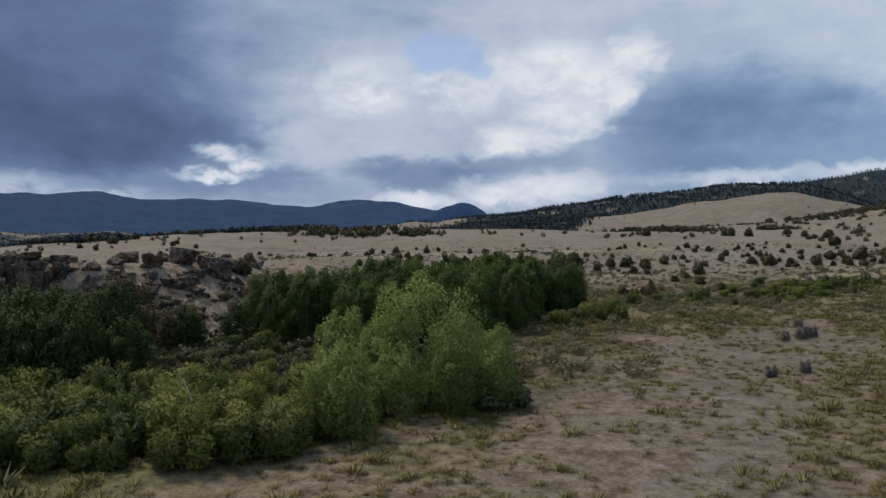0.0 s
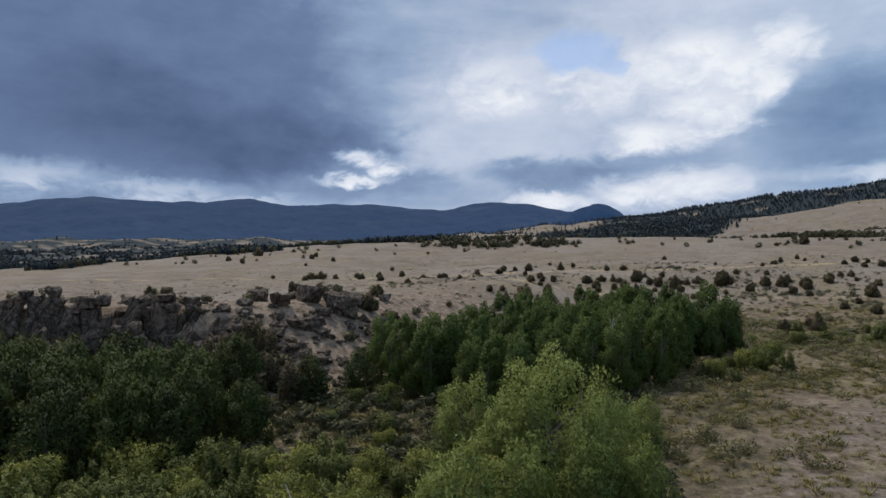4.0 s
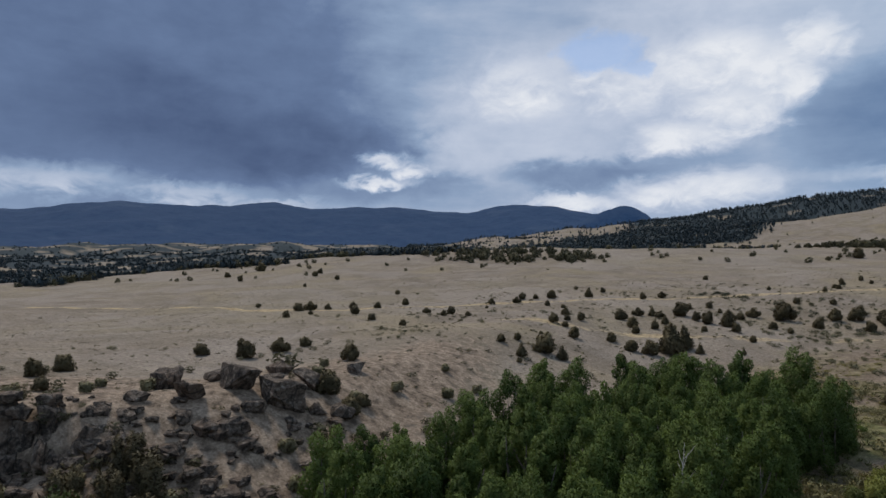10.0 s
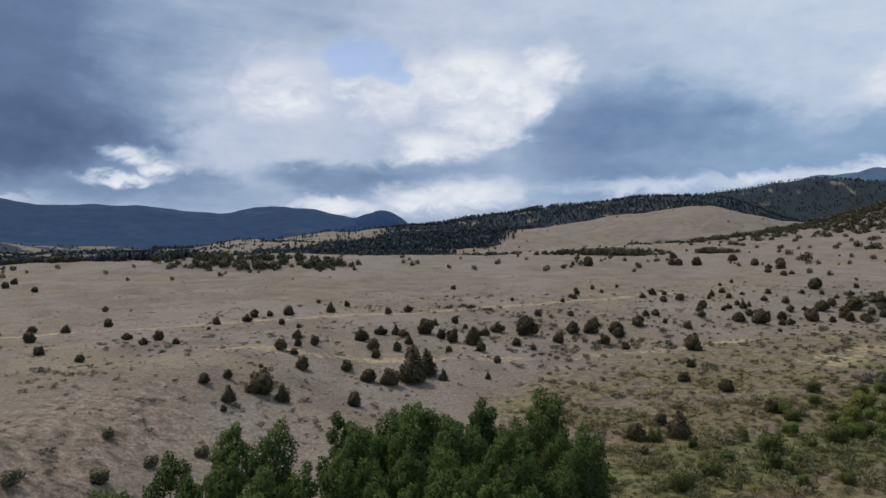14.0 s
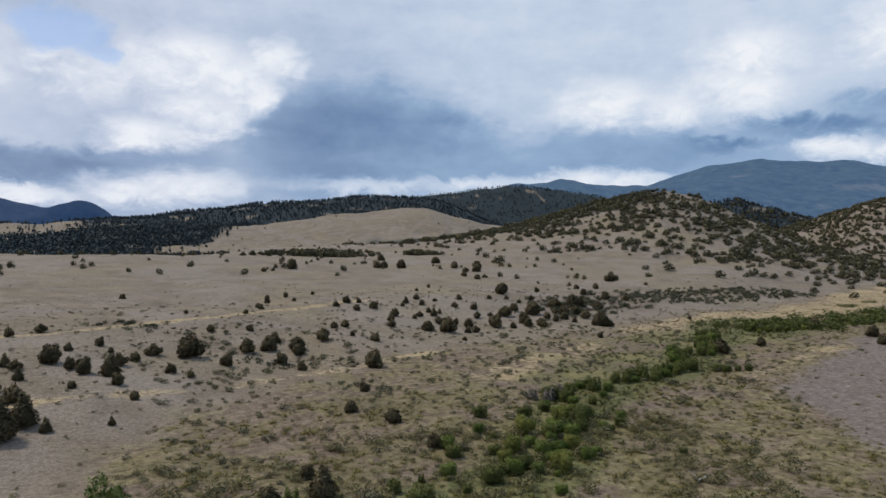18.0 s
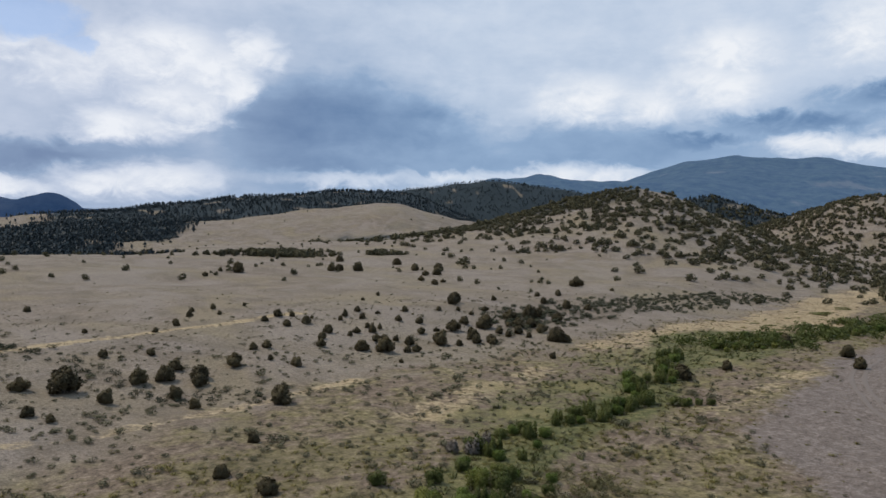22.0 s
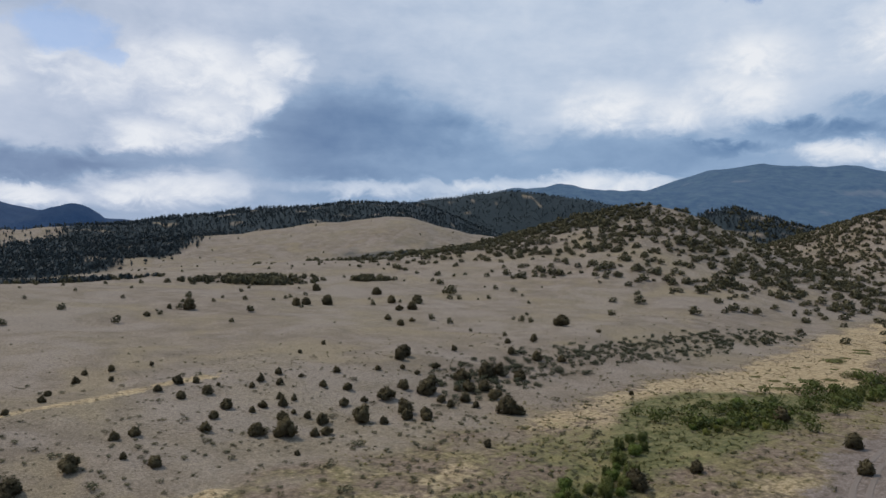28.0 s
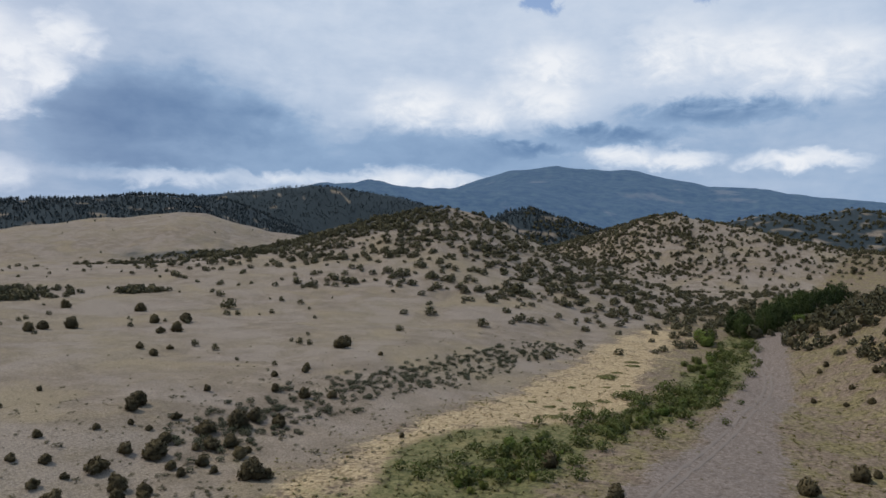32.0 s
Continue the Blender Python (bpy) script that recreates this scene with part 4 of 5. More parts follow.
for k in range(24):
    x, y = -22 + 14 * rng.uniform(), 50 + 20 * rng.uniform()
    spots.append((x, y, rng.uniform(0.4, 0.75)))
near_edge = np.random.RandomState(17)
for k in range(18):
    u = near_edge.uniform()
    spots.append((-24 + 13.5 * u + near_edge.normal() * 0.5, 33.6 - 2.6 * u + near_edge.normal() * 1.3, near_edge.uniform(0.55, 0.95)))
spread(thickets, spots)
for k in range(12):
    u = near_edge.uniform()
    place(thickets[k % 3], 6.5 + 15 * u + near_edge.normal() * 1.6, 70 + 24 * u + near_edge.normal() * 2.2, near_edge.uniform(0.5, 1.05), k * 83 % 360)


def belt(start, stop, count, reach, low, high, seed, gap=1.6):
    """Spots along the creek between two shares of its length."""
    r = np.random.RandomState(seed)
    legs = [math.dist(p, q) for p, q in zip(CREEK[:-1], CREEK[1:])]
    found = []
    for _ in range(count * 4):
        d = r.uniform(start, stop)
        for (p, q), leg in zip(zip(CREEK[:-1], CREEK[1:]), legs):
            if d < leg:
                break
            d -= leg
        t, off = d / leg, r.normal() * reach
        x, y = p[0] + (q[0] - p[0]) * t - (q[1] - p[1]) / leg * off, p[1] + (q[1] - p[1]) * t + (q[0] - p[0]) / leg * off
        if len(found) < count and all(math.hypot(x - a, y - b) > gap for a, b, _ in found):
            found.append((x, y, r.uniform(low, high)))
    return found


lush = make_bush(rng, "willow_bush", 2.0, 2.8, foliage_material("lush_leaf", (0.068, 0.112, 0.020), (0.200, 0.250, 0.060), through=0.35), 3000, 0.088, "lush bright green willow bush by the creek")
lush["group"] = "willow bushes along the creek"
settle(lush, 54, 117.5, 0.8)
creek_spots = [(p, 1) for p in belt(118, 178, 46, 4.5, 0.3, 0.75, 3, 1.3)]
creek_spots += [(p, 3) for p in strew(22, [(49, 113), (55, 119), (62, 126), (67, 131)], 3.0, 3.0, 1.5, 0.45, 0.9, 81)]
creek_spots += [(p, 1) for p in strew(12, [(68, 133), (80, 140)], 3.0, 3.0, 1.6, 0.5, 0.95, 82)]
creek_spots += [(p, 2) for p in strew(26, [(83, 142), (92, 143), (105, 148), (111, 156)], 1.8, 2.0, 1.4, 0.55, 1.0, 83)]
creek_spots += [(p, 1) for p in strew(22, [(111, 157), (119, 157), (126, 162), (139, 174)], 3.0, 2.0, 1.7, 0.5, 1.0, 84)]
creek_spots += [(p, 2) for p in strew(5, [(108, 144), (113, 142)], 1.0, 1.0, 1.2, 0.45, 0.7, 85)]
creek_spots += [(p, 3) for p in strew(24, [(152, 168), (164, 174), (182, 182)], 8.0, 5.0, 2.2, 0.35, 0.75, 86)]
creek_spots += [(p, 1) for p in strew(10, [(168, 182), (184, 186)], 3.0, 3.0, 1.8, 0.6, 1.0, 87)]
creek_spots += [(p, 2) for p in strew(40, [(204, 181), (220, 182), (240, 186), (262, 192), (284, 198)], 2.2, 2.0, 1.7, 0.6, 1.15, 88)]
creek_spots += [(p, 1) for p in strew(18, [(284, 199), (296, 214), (330, 222), (352, 236)], 4.0, 3.0, 2.4, 0.8, 1.5, 89)]
for (x, y, s), kind in creek_spots:
    bush = (thickets[int(x * 5) % 3], (thickets[1], thickets[2], lush)[int(x * 7) % 3], (thickets[1], thickets[2], lush)[int(x * 7) % 3], (lush, thickets[0], lush)[int(x * 5) % 3])[kind]
    place(bush, x, y, s, x * 37 % 360)
# low dark sedge spots in the straw meadow
sedge = tagged(new("sedge_patch"), "low dark green sedge patch in straw meadow", "sedge", "sedge patches in the meadow")
part("foliage", leaf_mesh("foliage", np.random.RandomState(5), [(0.9 * math.cos(2.4 * k) * (k / 9) ** 0.5, 0.9 * math.sin(2.4 * k) * (k / 9) ** 0.5, 0.05, 0.42, 0.42, 0.22) for k in range(9)], 1500, 0.06, M_REED, 1.6), None, sedge)
settle(sedge, 258, 220.7, 3.2)
for x, y, s in [(224, 204, 3.0), (206, 199, 2.4), (213, 206, 1.6), (214.5, 213, 1.5), (213.5, 202.5, 1.4), (283, 228, 2.6), (231.6, 203.3, 2.2), (238, 219, 1.5), (241.7, 203.5, 1.4), (194.3, 196.2, 2.2), (268, 224, 2.0), (252, 210, 1.6), (290, 233, 2.4), (222, 211, 1.2), (247, 213, 1.2)]:
    place(sedge, x, y, s, x * 53 % 360, 0, 0.55)
# round dark bushes beside the creek
for x, y, s in [(19.5, 92, 0.9), (37, 110, 0.95), (45.5, 113, 0.8), (50, 115, 0.75), (64.5, 125, 1.0), (66.5, 127.5, 0.85), (54, 130, 0.7), (57.5, 121.5, 0.8), (28, 103, 0.7), (24, 100, 0.8)]:
    place(thickets[1], x, y, s, x * 41 % 360)
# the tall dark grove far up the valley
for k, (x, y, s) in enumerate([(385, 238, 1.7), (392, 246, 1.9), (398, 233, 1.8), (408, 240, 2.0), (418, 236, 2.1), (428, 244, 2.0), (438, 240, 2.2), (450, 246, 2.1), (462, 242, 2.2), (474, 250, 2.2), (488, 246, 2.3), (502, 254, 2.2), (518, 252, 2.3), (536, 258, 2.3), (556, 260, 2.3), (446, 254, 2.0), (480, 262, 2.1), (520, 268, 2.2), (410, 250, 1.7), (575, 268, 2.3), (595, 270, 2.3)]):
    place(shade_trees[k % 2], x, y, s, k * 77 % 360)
for x, y, s in [(430, 232, 3.0), (359, 242, 3.6), (353, 238, 2.6), (364, 247, 2.6)]:
    place(lush, x, y, s, x % 360)

# ---------------------------------------------------------------- rocks
def stone_mesh(r, n=16, square=0.75):
    """A blocky, broken stone one metre across."""
    bm = bmesh.new()
    for _ in range(n):
        d = Vector(r.normal(size=3))
        d.normalize()
        d = Vector([math.copysign(abs(c) ** (1 - 0.5 * square), c) for c in d])
        bm.verts.new(d * 0.5 * r.uniform(0.86, 1.05))
    hull = bmesh.ops.convex_hull(bm, input=bm.verts)
    bmesh.ops.delete(bm, geom=[v for v in bm.verts if not v.link_faces], context="VERTS")
    bmesh.ops.subdivide_edges(bm, edges=list(bm.edges), cuts=2, use_grid_fill=True)
    bmesh.ops.triangulate(bm, faces=list(bm.faces))
    shift = Vector(r.uniform(0, 50, 3))
    for v in bm.verts:
        crack = abs(noise.noise(v.co * 4.5 + shift))
        v.co *= 1 + 0.20 * noise.noise(v.co * 2.6 + shift) + 0.08 * noise.noise(v.co * 7 + shift) - 0.13 * max(0.0, 0.14 - crack) / 0.14
    me = bpy.data.meshes.new("stone")
    bm.to_mesh(me)
    bm.free()
    me.materials.append(M_ROCK)
    return me


stones = [stone_mesh(np.random.RandomState(k), 11 + 2 * (k % 4), (1.0, 0.7, 0.85)[k % 3]) for k in range(12)]


def boulder(k, x, y, size, rise=0.75, sink=0.3, group="boulders on the scree"):
    ob = new("boulder", stones[k % len(stones)])
    h = size * rise
    ob.matrix_basis = pose(x, y, float(height(x, y)) + h * (0.5 - sink), 6 * math.sin(k), 8 * math.cos(1.7 * k), 67 * k % 360) @ Matrix.Diagonal((size * 1.15, size, h, 1))
    return tagged(ob, "weathered grey boulder with pale lichen", "rock", group)


for k, (x, y, s) in enumerate([(-32.0, 80.9, 3.2), (-35.6, 84.0, 2.0), (-28.6, 82.6, 3.9), (-29.5, 79.4, 1.8), (-28.6, 86.8, 2.6), (-31.1, 75.1, 2.0), (-29.4, 76.1, 2.0), (-35.3, 71.3, 2.0), (-37.8, 69.9, 1.8), (-26.4, 84.2, 1.6),
                               (-24.8, 84.0, 1.4), (-24.8, 85.6, 2.0), (-27.2, 95.1, 2.0), (-43.1, 65.5, 1.6), (-41.0, 68.2, 1.6), (-37.9, 80.7, 2.8), (-33.8, 77.1, 2.6), (-32.6, 89.1, 2.2), (-35.5, 70.4, 1.3), (-26.8, 71.3, 1.8),
                               (-29.6, 72.5, 1.1), (-38.7, 69.1, 1.3), (-26.0, 69.3, 1.7), (-28.4, 71.4, 1.4), (-27.1, 80.9, 1.1), (-31.8, 72.9, 1.0), (-33.4, 84.6, 1.6), (-30.5, 84.0, 1.7)]):
    boulder(k, x, y, s, 0.85 if s > 2.5 else 0.7, 0.22)
for k in range(150):
    u = rng.uniform()
    x, y = -42 + 20 * u + rng.normal() * 1.2, 68 + 14 * u * rng.uniform(0.2, 1.1) + rng.normal() * 2
    boulder(k + 40, x, y, 0.4 + rng.gamma(2.0, 0.22), 0.65, 0.25)
foot = np.random.RandomState(91)
for k in range(90):
    u = foot.uniform()
    boulder(k + 7, -80 + 42 * u + foot.normal(), 58.5 + 8 * u + foot.normal() * 1.6, 0.4 + foot.gamma(2.0, 0.28), 0.7, 0.25)

# the rock ledge along the rim: broken columns, one beside the other
ledge = tagged(new("rock_ledge"), "dark broken cliff of blocky rock along the rim", "cliff")
LEDGE = [(-112, 57), (-96, 60), (-80, 62), (-66, 63.5), (-56, 65), (-47, 67.5), (-40.5, 70), (-36, 73)]
def ledge_spot(d):
    for p, q in zip(LEDGE[:-1], LEDGE[1:]):
        leg = math.dist(p, q)
        if d < leg:
            return p[0] + (q[0] - p[0]) * d / leg, p[1] + (q[1] - p[1]) * d / leg, math.degrees(math.atan2(q[1] - p[1], q[0] - p[0]))
        d -= leg
    return (*LEDGE[-1], 30)


d = 0.0
k = 0
while d < 80:
    x, y, turn = ledge_spot(d)
    top = 9.9 - 1.1 * float(step(-46, -36, x)) + rng.normal() * 0.65
    wide = rng.uniform(0.9, 1.7)
    # the standing column, a cap on it, broken blocks at its foot
    rows = [(0.0, top - 2.9, wide * 1.25, 2.2, 5.6), (rng.uniform(-0.2, 0.9), top - 0.4, wide * 1.1, 2.0, rng.uniform(0.9, 1.5)), (-rng.uniform(1.1, 1.8), top - rng.uniform(3.0, 4.2), wide * 0.9, 1.5, rng.uniform(1.6, 3.0))]
    if k % 2:
        rows.append((-rng.uniform(2.2, 3.6), top - rng.uniform(4.6, 5.4), wide * 0.8, 1.3, rng.uniform(0.9, 1.6)))
    for n, (out, z, a, b, c) in enumerate(rows):
        ob = part("block", stones[(k * 5 + n * 3) % len(stones)], None, ledge)
        ob.matrix_basis = pose(x + rng.normal() * 0.25, y + out + rng.normal() * 0.3, z, rng.normal() * 3, rng.normal() * 3, turn + rng.choice([0, 90, 180, 270]) + rng.normal() * 9) @ Matrix.Diagonal((a, max(b, a * 0.8) if n == 0 else b, c, 1))
    d += wide * 0.80
    k += 1
# low shrubs on the rim
rim = make_bush(rng, "rim_shrub", 1.0, 1.5, M_SAGE, 900, 0.09, "grey-green brush on the rim of the ledge", "shrub", 3)
rim["group"] = "brush on the rim"
spread([rim], [(-52, 70, 1.2), (-57, 69, 1.0), (-61, 70, 1.3), (-66, 68, 1.1), (-70, 69.5, 1.2), (-46, 73, 1.2), (-42, 76, 1.0), (-38, 78, 1.1), (-36, 87, 1.2), (-33, 92, 1.1), (-29, 90, 1.1), (-44, 80, 0.8), (-76, 66, 1.2), (-82, 67, 1.0), (-31, 96, 0.9), (-25, 89, 1.0),
               (-23, 95, 1.1), (-19, 99, 1.2), (-17, 104, 1.0), (-21, 106, 0.9), (-14, 108, 1.1), (-26, 78, 1.2), (-24, 75, 1.0), (-33, 68.5, 1.3), (-36, 68, 1.3), (-30, 69.5, 1.0), (-40, 66, 1.3), (-45, 66, 1.2)])

# ---------------------------------------------------------------- dead wood
def dead_tree(x, y, tall):
    root = new("dead_tree")
    r = np.random.RandomState(12)
    part("trunk", limb_mesh("trunk", [(0, 0, -0.3), (0.1, 0.05, tall * 0.4), (0.0, 0.15, tall * 0.75), (0.15, 0.2, tall)], [0.07, 0.055, 0.035, 0.01], M_WHITE), None, root)
    for k in range(11):
        z, a, q = tall * r.uniform(0.4, 0.92), r.uniform(0, 6.3), r.uniform(0.3, 0.8)
        part("branch", limb_mesh("branch", [(0.05, 0.08, z), (0.5 * q * math.cos(a), 0.5 * q * math.sin(a), z + 0.45 * q), (q * math.cos(a), q * math.sin(a), z + 1.1 * q)], [0.025, 0.018, 0.006], M_WHITE, 5), None, root)
    root.matrix_basis = pose(x, y, float(height(x, y)))
    return tagged(root, "bare bleached white dead tree among aspens", "dead tree")


dead_tree(1.2, 71.5, 6.9)
dead_tree(3.4, 75.5, 6.0)
for x, y, label in ((-13.1, 34.9, "thin bleached pole leaning in the thicket"),):
    z = float(height(x, y))
    ob = new("dead_pole", limb_mesh("dead_pole", [(0.5, 0.2, -0.2), (0.1, 0.05, 1.5), (-0.55, -0.1, 3.2)], [0.05, 0.045, 0.02], M_WHITE, 6))
    ob.location = (x, y, z)
    tagged(ob, label, "dead wood")
log = tagged(new("fallen_log"), "pale forked fallen log on open grass", "log")
part("stem", limb_mesh("stem", [(-1.4, 0.1, 0.15), (0, 0, 0.2), (1.2, 0.15, 0.16)], [0.13, 0.11, 0.05], M_WHITE, 7), None, log)
part("branch", limb_mesh("branch", [(-0.4, 0, 0.2), (-0.9, 0.5, 0.5), (-1.3, 0.8, 0.75)], [0.08, 0.05, 0.02], M_WHITE, 6), None, log)
log.matrix_basis = pose(63.6, 105.7, float(height(63.6, 105.7)), 0, 0, 20)
pale = make_bush(rng, "dead_bush", 1.1, 1.3, M_GREYBUSH, 1100, 0.07, "pale grey dead bush on the dirt flat", "dead bush", 6, True)
settle(pale, 25.8, 54.2)
for x, y, s in [(22.6, 52.6, 0.9), (33.3, 70.5, 1.3), (35, 72, 1.2), (31, 69, 1.0), (36.8, 79, 1.1), (68, 136, 1.8), (71, 138, 1.6), (66, 137, 1.5)]:
    place(pale, x, y, s, x * 31 % 360)

# ---------------------------------------------------------------- junipers: x, y, width in metres
WEST_BENCH = [(-24.4, 86.3, 2.1), (-26.9, 87.5, 2.5), (-30.5, 101.8, 2.3), (-40.4, 104.8, 2.3), (-39.5, 109.8, 1.8), (-34.9, 135.0, 1.3), (-41.5, 139.1, 1.8), (-31.4, 147.0, 1.3), (-27.5, 148.6, 1.3), (-32.8, 158.6, 2.0), (-61.0, 147.7, 1.7), (-37.9, 159.6, 1.6), (-53.1, 161.3, 2.3), (-61.1, 158.5, 1.1), (-29.1, 174.5, 0.8), (-51.5, 170.5, 1.7), (-66.4, 164.1, 2.7), (-65.1, 167.2, 2.7), (-29.1, 180.0, 1.7), (-57.5, 171.8, 2.0), (-24.2, 183.0, 1.9), (-62.9, 171.0, 1.6), (-23.4, 186.5, 2.1), (-49.5, 183.8, 2.1), (-81.4, 175.0, 1.4), (-59.8, 210.0, 1.8), (-95.6, 229.5, 1.5), (-96.3, 256.8, 2.2), (-107.3, 262.8, 2.5), (-134.5, 259.1, 2.9), (-110.1, 273.7, 2.6), (-149.5, 275.6, 3.4)]
WEST_BENCH_B = [(-146.2, 296.5, 4.2)]
MID_BENCH = [(-14.5, 118.2, 0.8), (-14.5, 120.5, 1.6), (-17.6, 123.2, 1.4), (-9.7, 124.7, 1.7), (-12.0, 125.1, 3.3), (-2.1, 126.9, 1.8), (-15.9, 126.6, 1.2), (-13.5, 133.8, 0.8), (-9.0, 138.1, 1.9), (2.0, 138.9, 2.6), (-0.7, 139.2, 2.4), (5.1, 141.4, 4.1), (-3.6, 142.5, 1.8), (9.4, 143.6, 1.4), (-10.8, 144.2, 1.3), (-12.7, 145.1, 1.8), (7.2, 145.5, 3.2), (15.7, 144.5, 0.9), (-10.8, 149.1, 1.3), (0.2, 151.7, 1.7), (-8.7, 151.8, 1.8), (5.7, 153.4, 2.6), (-11.6, 155.0, 1.6), (-0.3, 157.0, 2.3), (3.5, 158.0, 1.8), (11.6, 159.0, 1.4), (16.9, 159.9, 2.0), (-2.2, 163.4, 2.7), (5.5, 163.5, 1.5), (16.2, 165.1, 2.8), (12.9, 166.1, 2.8), (4.8, 168.4, 1.7)]
MID_BENCH_B = [(11.3, 168.7, 1.9), (1.0, 170.2, 2.0), (3.5, 170.4, 1.6), (8.9, 171.7, 3.3), (-13.3, 172.0, 1.2), (17.6, 171.5, 2.3), (-17.1, 178.6, 1.4), (10.9, 179.2, 1.4), (16.8, 179.8, 1.1), (15.3, 184.3, 1.8), (-20.5, 187.0, 1.6), (2.4, 190.5, 1.7), (-17.3, 189.7, 2.4), (-9.4, 194.9, 2.0), (6.6, 196.0, 1.9), (-6.5, 204.6, 1.5), (-13.2, 210.7, 1.2)]
DRAW = [(25.9, 115.2, 2.0), (30.5, 115.5, 2.5), (30.6, 120.4, 1.6), (44.8, 123.5, 1.9), (44.2, 132.9, 2.3), (46.9, 182.7, 3.4), (41.2, 138.7, 1.9), (18.6, 154.0, 1.4), (46.9, 149.2, 1.6), (26.7, 165.8, 1.2), (24.2, 167.9, 1.7), (43.7, 168.5, 1.8), (20.0, 175.3, 1.8), (33.1, 173.6, 2.5), (28.2, 178.5, 4.3), (23.0, 180.0, 2.4), (42.3, 175.5, 2.4), (38.0, 181.9, 2.7), (46.4, 179.9, 2.8), (41.8, 182.9, 3.0), (43.9, 187.4, 2.2)]
DRAW_TOP = [(53.2, 188.0, 3.0), (59.9, 190.3, 1.2), (59.0, 198.7, 1.6), (54.9, 166.3, 3.3), (48.5, 218.6, 1.4), (49.2, 224.6, 1.6), (33.9, 194.4, 1.6), (41.2, 195.3, 1.5), (55.0, 240.5, 1.6), (59.9, 241.1, 1.7), (31.9, 212.8, 1.2), (43.8, 211.9, 1.4), (59.6, 231.8, 1.2), (53.5, 234.2, 1.6), (21.8, 250.4, 1.9)]
EAST_SLOPE = [(63.8, 188.1, 2.4), (84.3, 189.1, 1.0), (61.9, 200.3, 1.9), (79.9, 198.2, 3.1), (84.5, 197.1, 3.9), (72.4, 200.2, 1.9), (89.3, 196.8, 1.6), (91.6, 197.3, 1.9), (74.5, 205.6, 2.1), (85.7, 204.0, 2.1), (92.2, 202.0, 2.5), (90.3, 204.5, 1.6), (81.3, 207.8, 1.4), (88.3, 206.3, 1.0), (77.4, 210.3, 2.3), (83.7, 209.9, 1.7), (87.2, 209.7, 1.9), (89.9, 212.1, 1.2), (87.6, 213.4, 1.4), (75.3, 218.8, 2.4), (84.0, 220.7, 1.4), (78.0, 222.9, 0.9), (89.5, 221.1, 1.7), (70.9, 225.2, 2.1), (74.3, 225.8, 1.6), (94.7, 224.5, 1.1), (90.7, 227.4, 1.8), (67.7, 243.4, 1.2), (70.5, 217.0, 2.1), (67.1, 221.8, 1.8), (86.4, 224.2, 1.6), (72.2, 319.9, 2.1)]
EAST_SLOPE_B = [(86.5, 334.7, 5.0), (80.3, 335.5, 1.9)]
EAST_BENCH = [(122.3, 156.3, 3.8), (113.2, 180.7, 1.7), (111.9, 201.1, 2.7), (108.8, 203.9, 3.4), (98.6, 209.1, 2.0), (119.1, 205.1, 1.8), (124.3, 204.2, 1.6), (108.0, 211.1, 3.4), (118.6, 208.1, 2.1), (102.7, 199.3, 1.8), (99.3, 201.6, 4.0), (123.7, 207.7, 2.5), (101.9, 216.5, 2.2), (111.0, 198.7, 2.3), (107.7, 200.5, 2.5), (97.5, 218.8, 1.8), (118.1, 213.8, 4.7), (114.1, 216.6, 2.9), (125.4, 214.4, 1.7), (127.9, 213.7, 3.1), (103.2, 210.7, 1.4), (121.7, 219.1, 3.0), (102.8, 226.3, 1.8), (112.2, 226.2, 1.6), (118.5, 227.4, 1.5), (127.5, 228.6, 1.9), (123.0, 237.2, 4.3), (120.9, 224.7, 1.4), (120.9, 234.3, 3.3), (101.5, 250.3, 1.3), (110.8, 261.5, 1.5), (125.1, 341.6, 3.8)]
MEADOW_EDGE = [(133.6, 156.1, 2.2), (152.5, 143.3, 2.6), (168.4, 155.7, 2.5), (128.7, 199.2, 5.0), (131.1, 198.9, 2.4), (164.8, 153.2, 3.1), (130.9, 208.3, 3.0), (133.3, 210.1, 1.7), (131.8, 213.8, 3.5), (136.9, 221.8, 4.7), (171.9, 172.1, 3.6), (145.7, 221.4, 3.3), (142.0, 224.9, 3.5), (129.8, 220.3, 3.5), (164.5, 204.7, 1.3), (159.4, 234.6, 3.2), (141.0, 245.4, 1.9), (165.5, 232.3, 2.6), (154.9, 239.7, 2.4), (160.6, 250.7, 2.3), (173.3, 256.5, 2.2), (170.9, 253.2, 2.3), (145.1, 290.3, 2.9), (144.8, 300.0, 2.5), (152.2, 297.3, 1.9), (161.1, 328.5, 2.9), (166.5, 328.7, 4.4), (130.1, 345.8, 4.5), (138.5, 346.6, 5.0), (166.7, 349.6, 4.1), (176.6, 346.0, 5.0), (172.4, 380.4, 5.0)]
MEADOW_EDGE_B = [(149.3, 397.3, 4.3)]
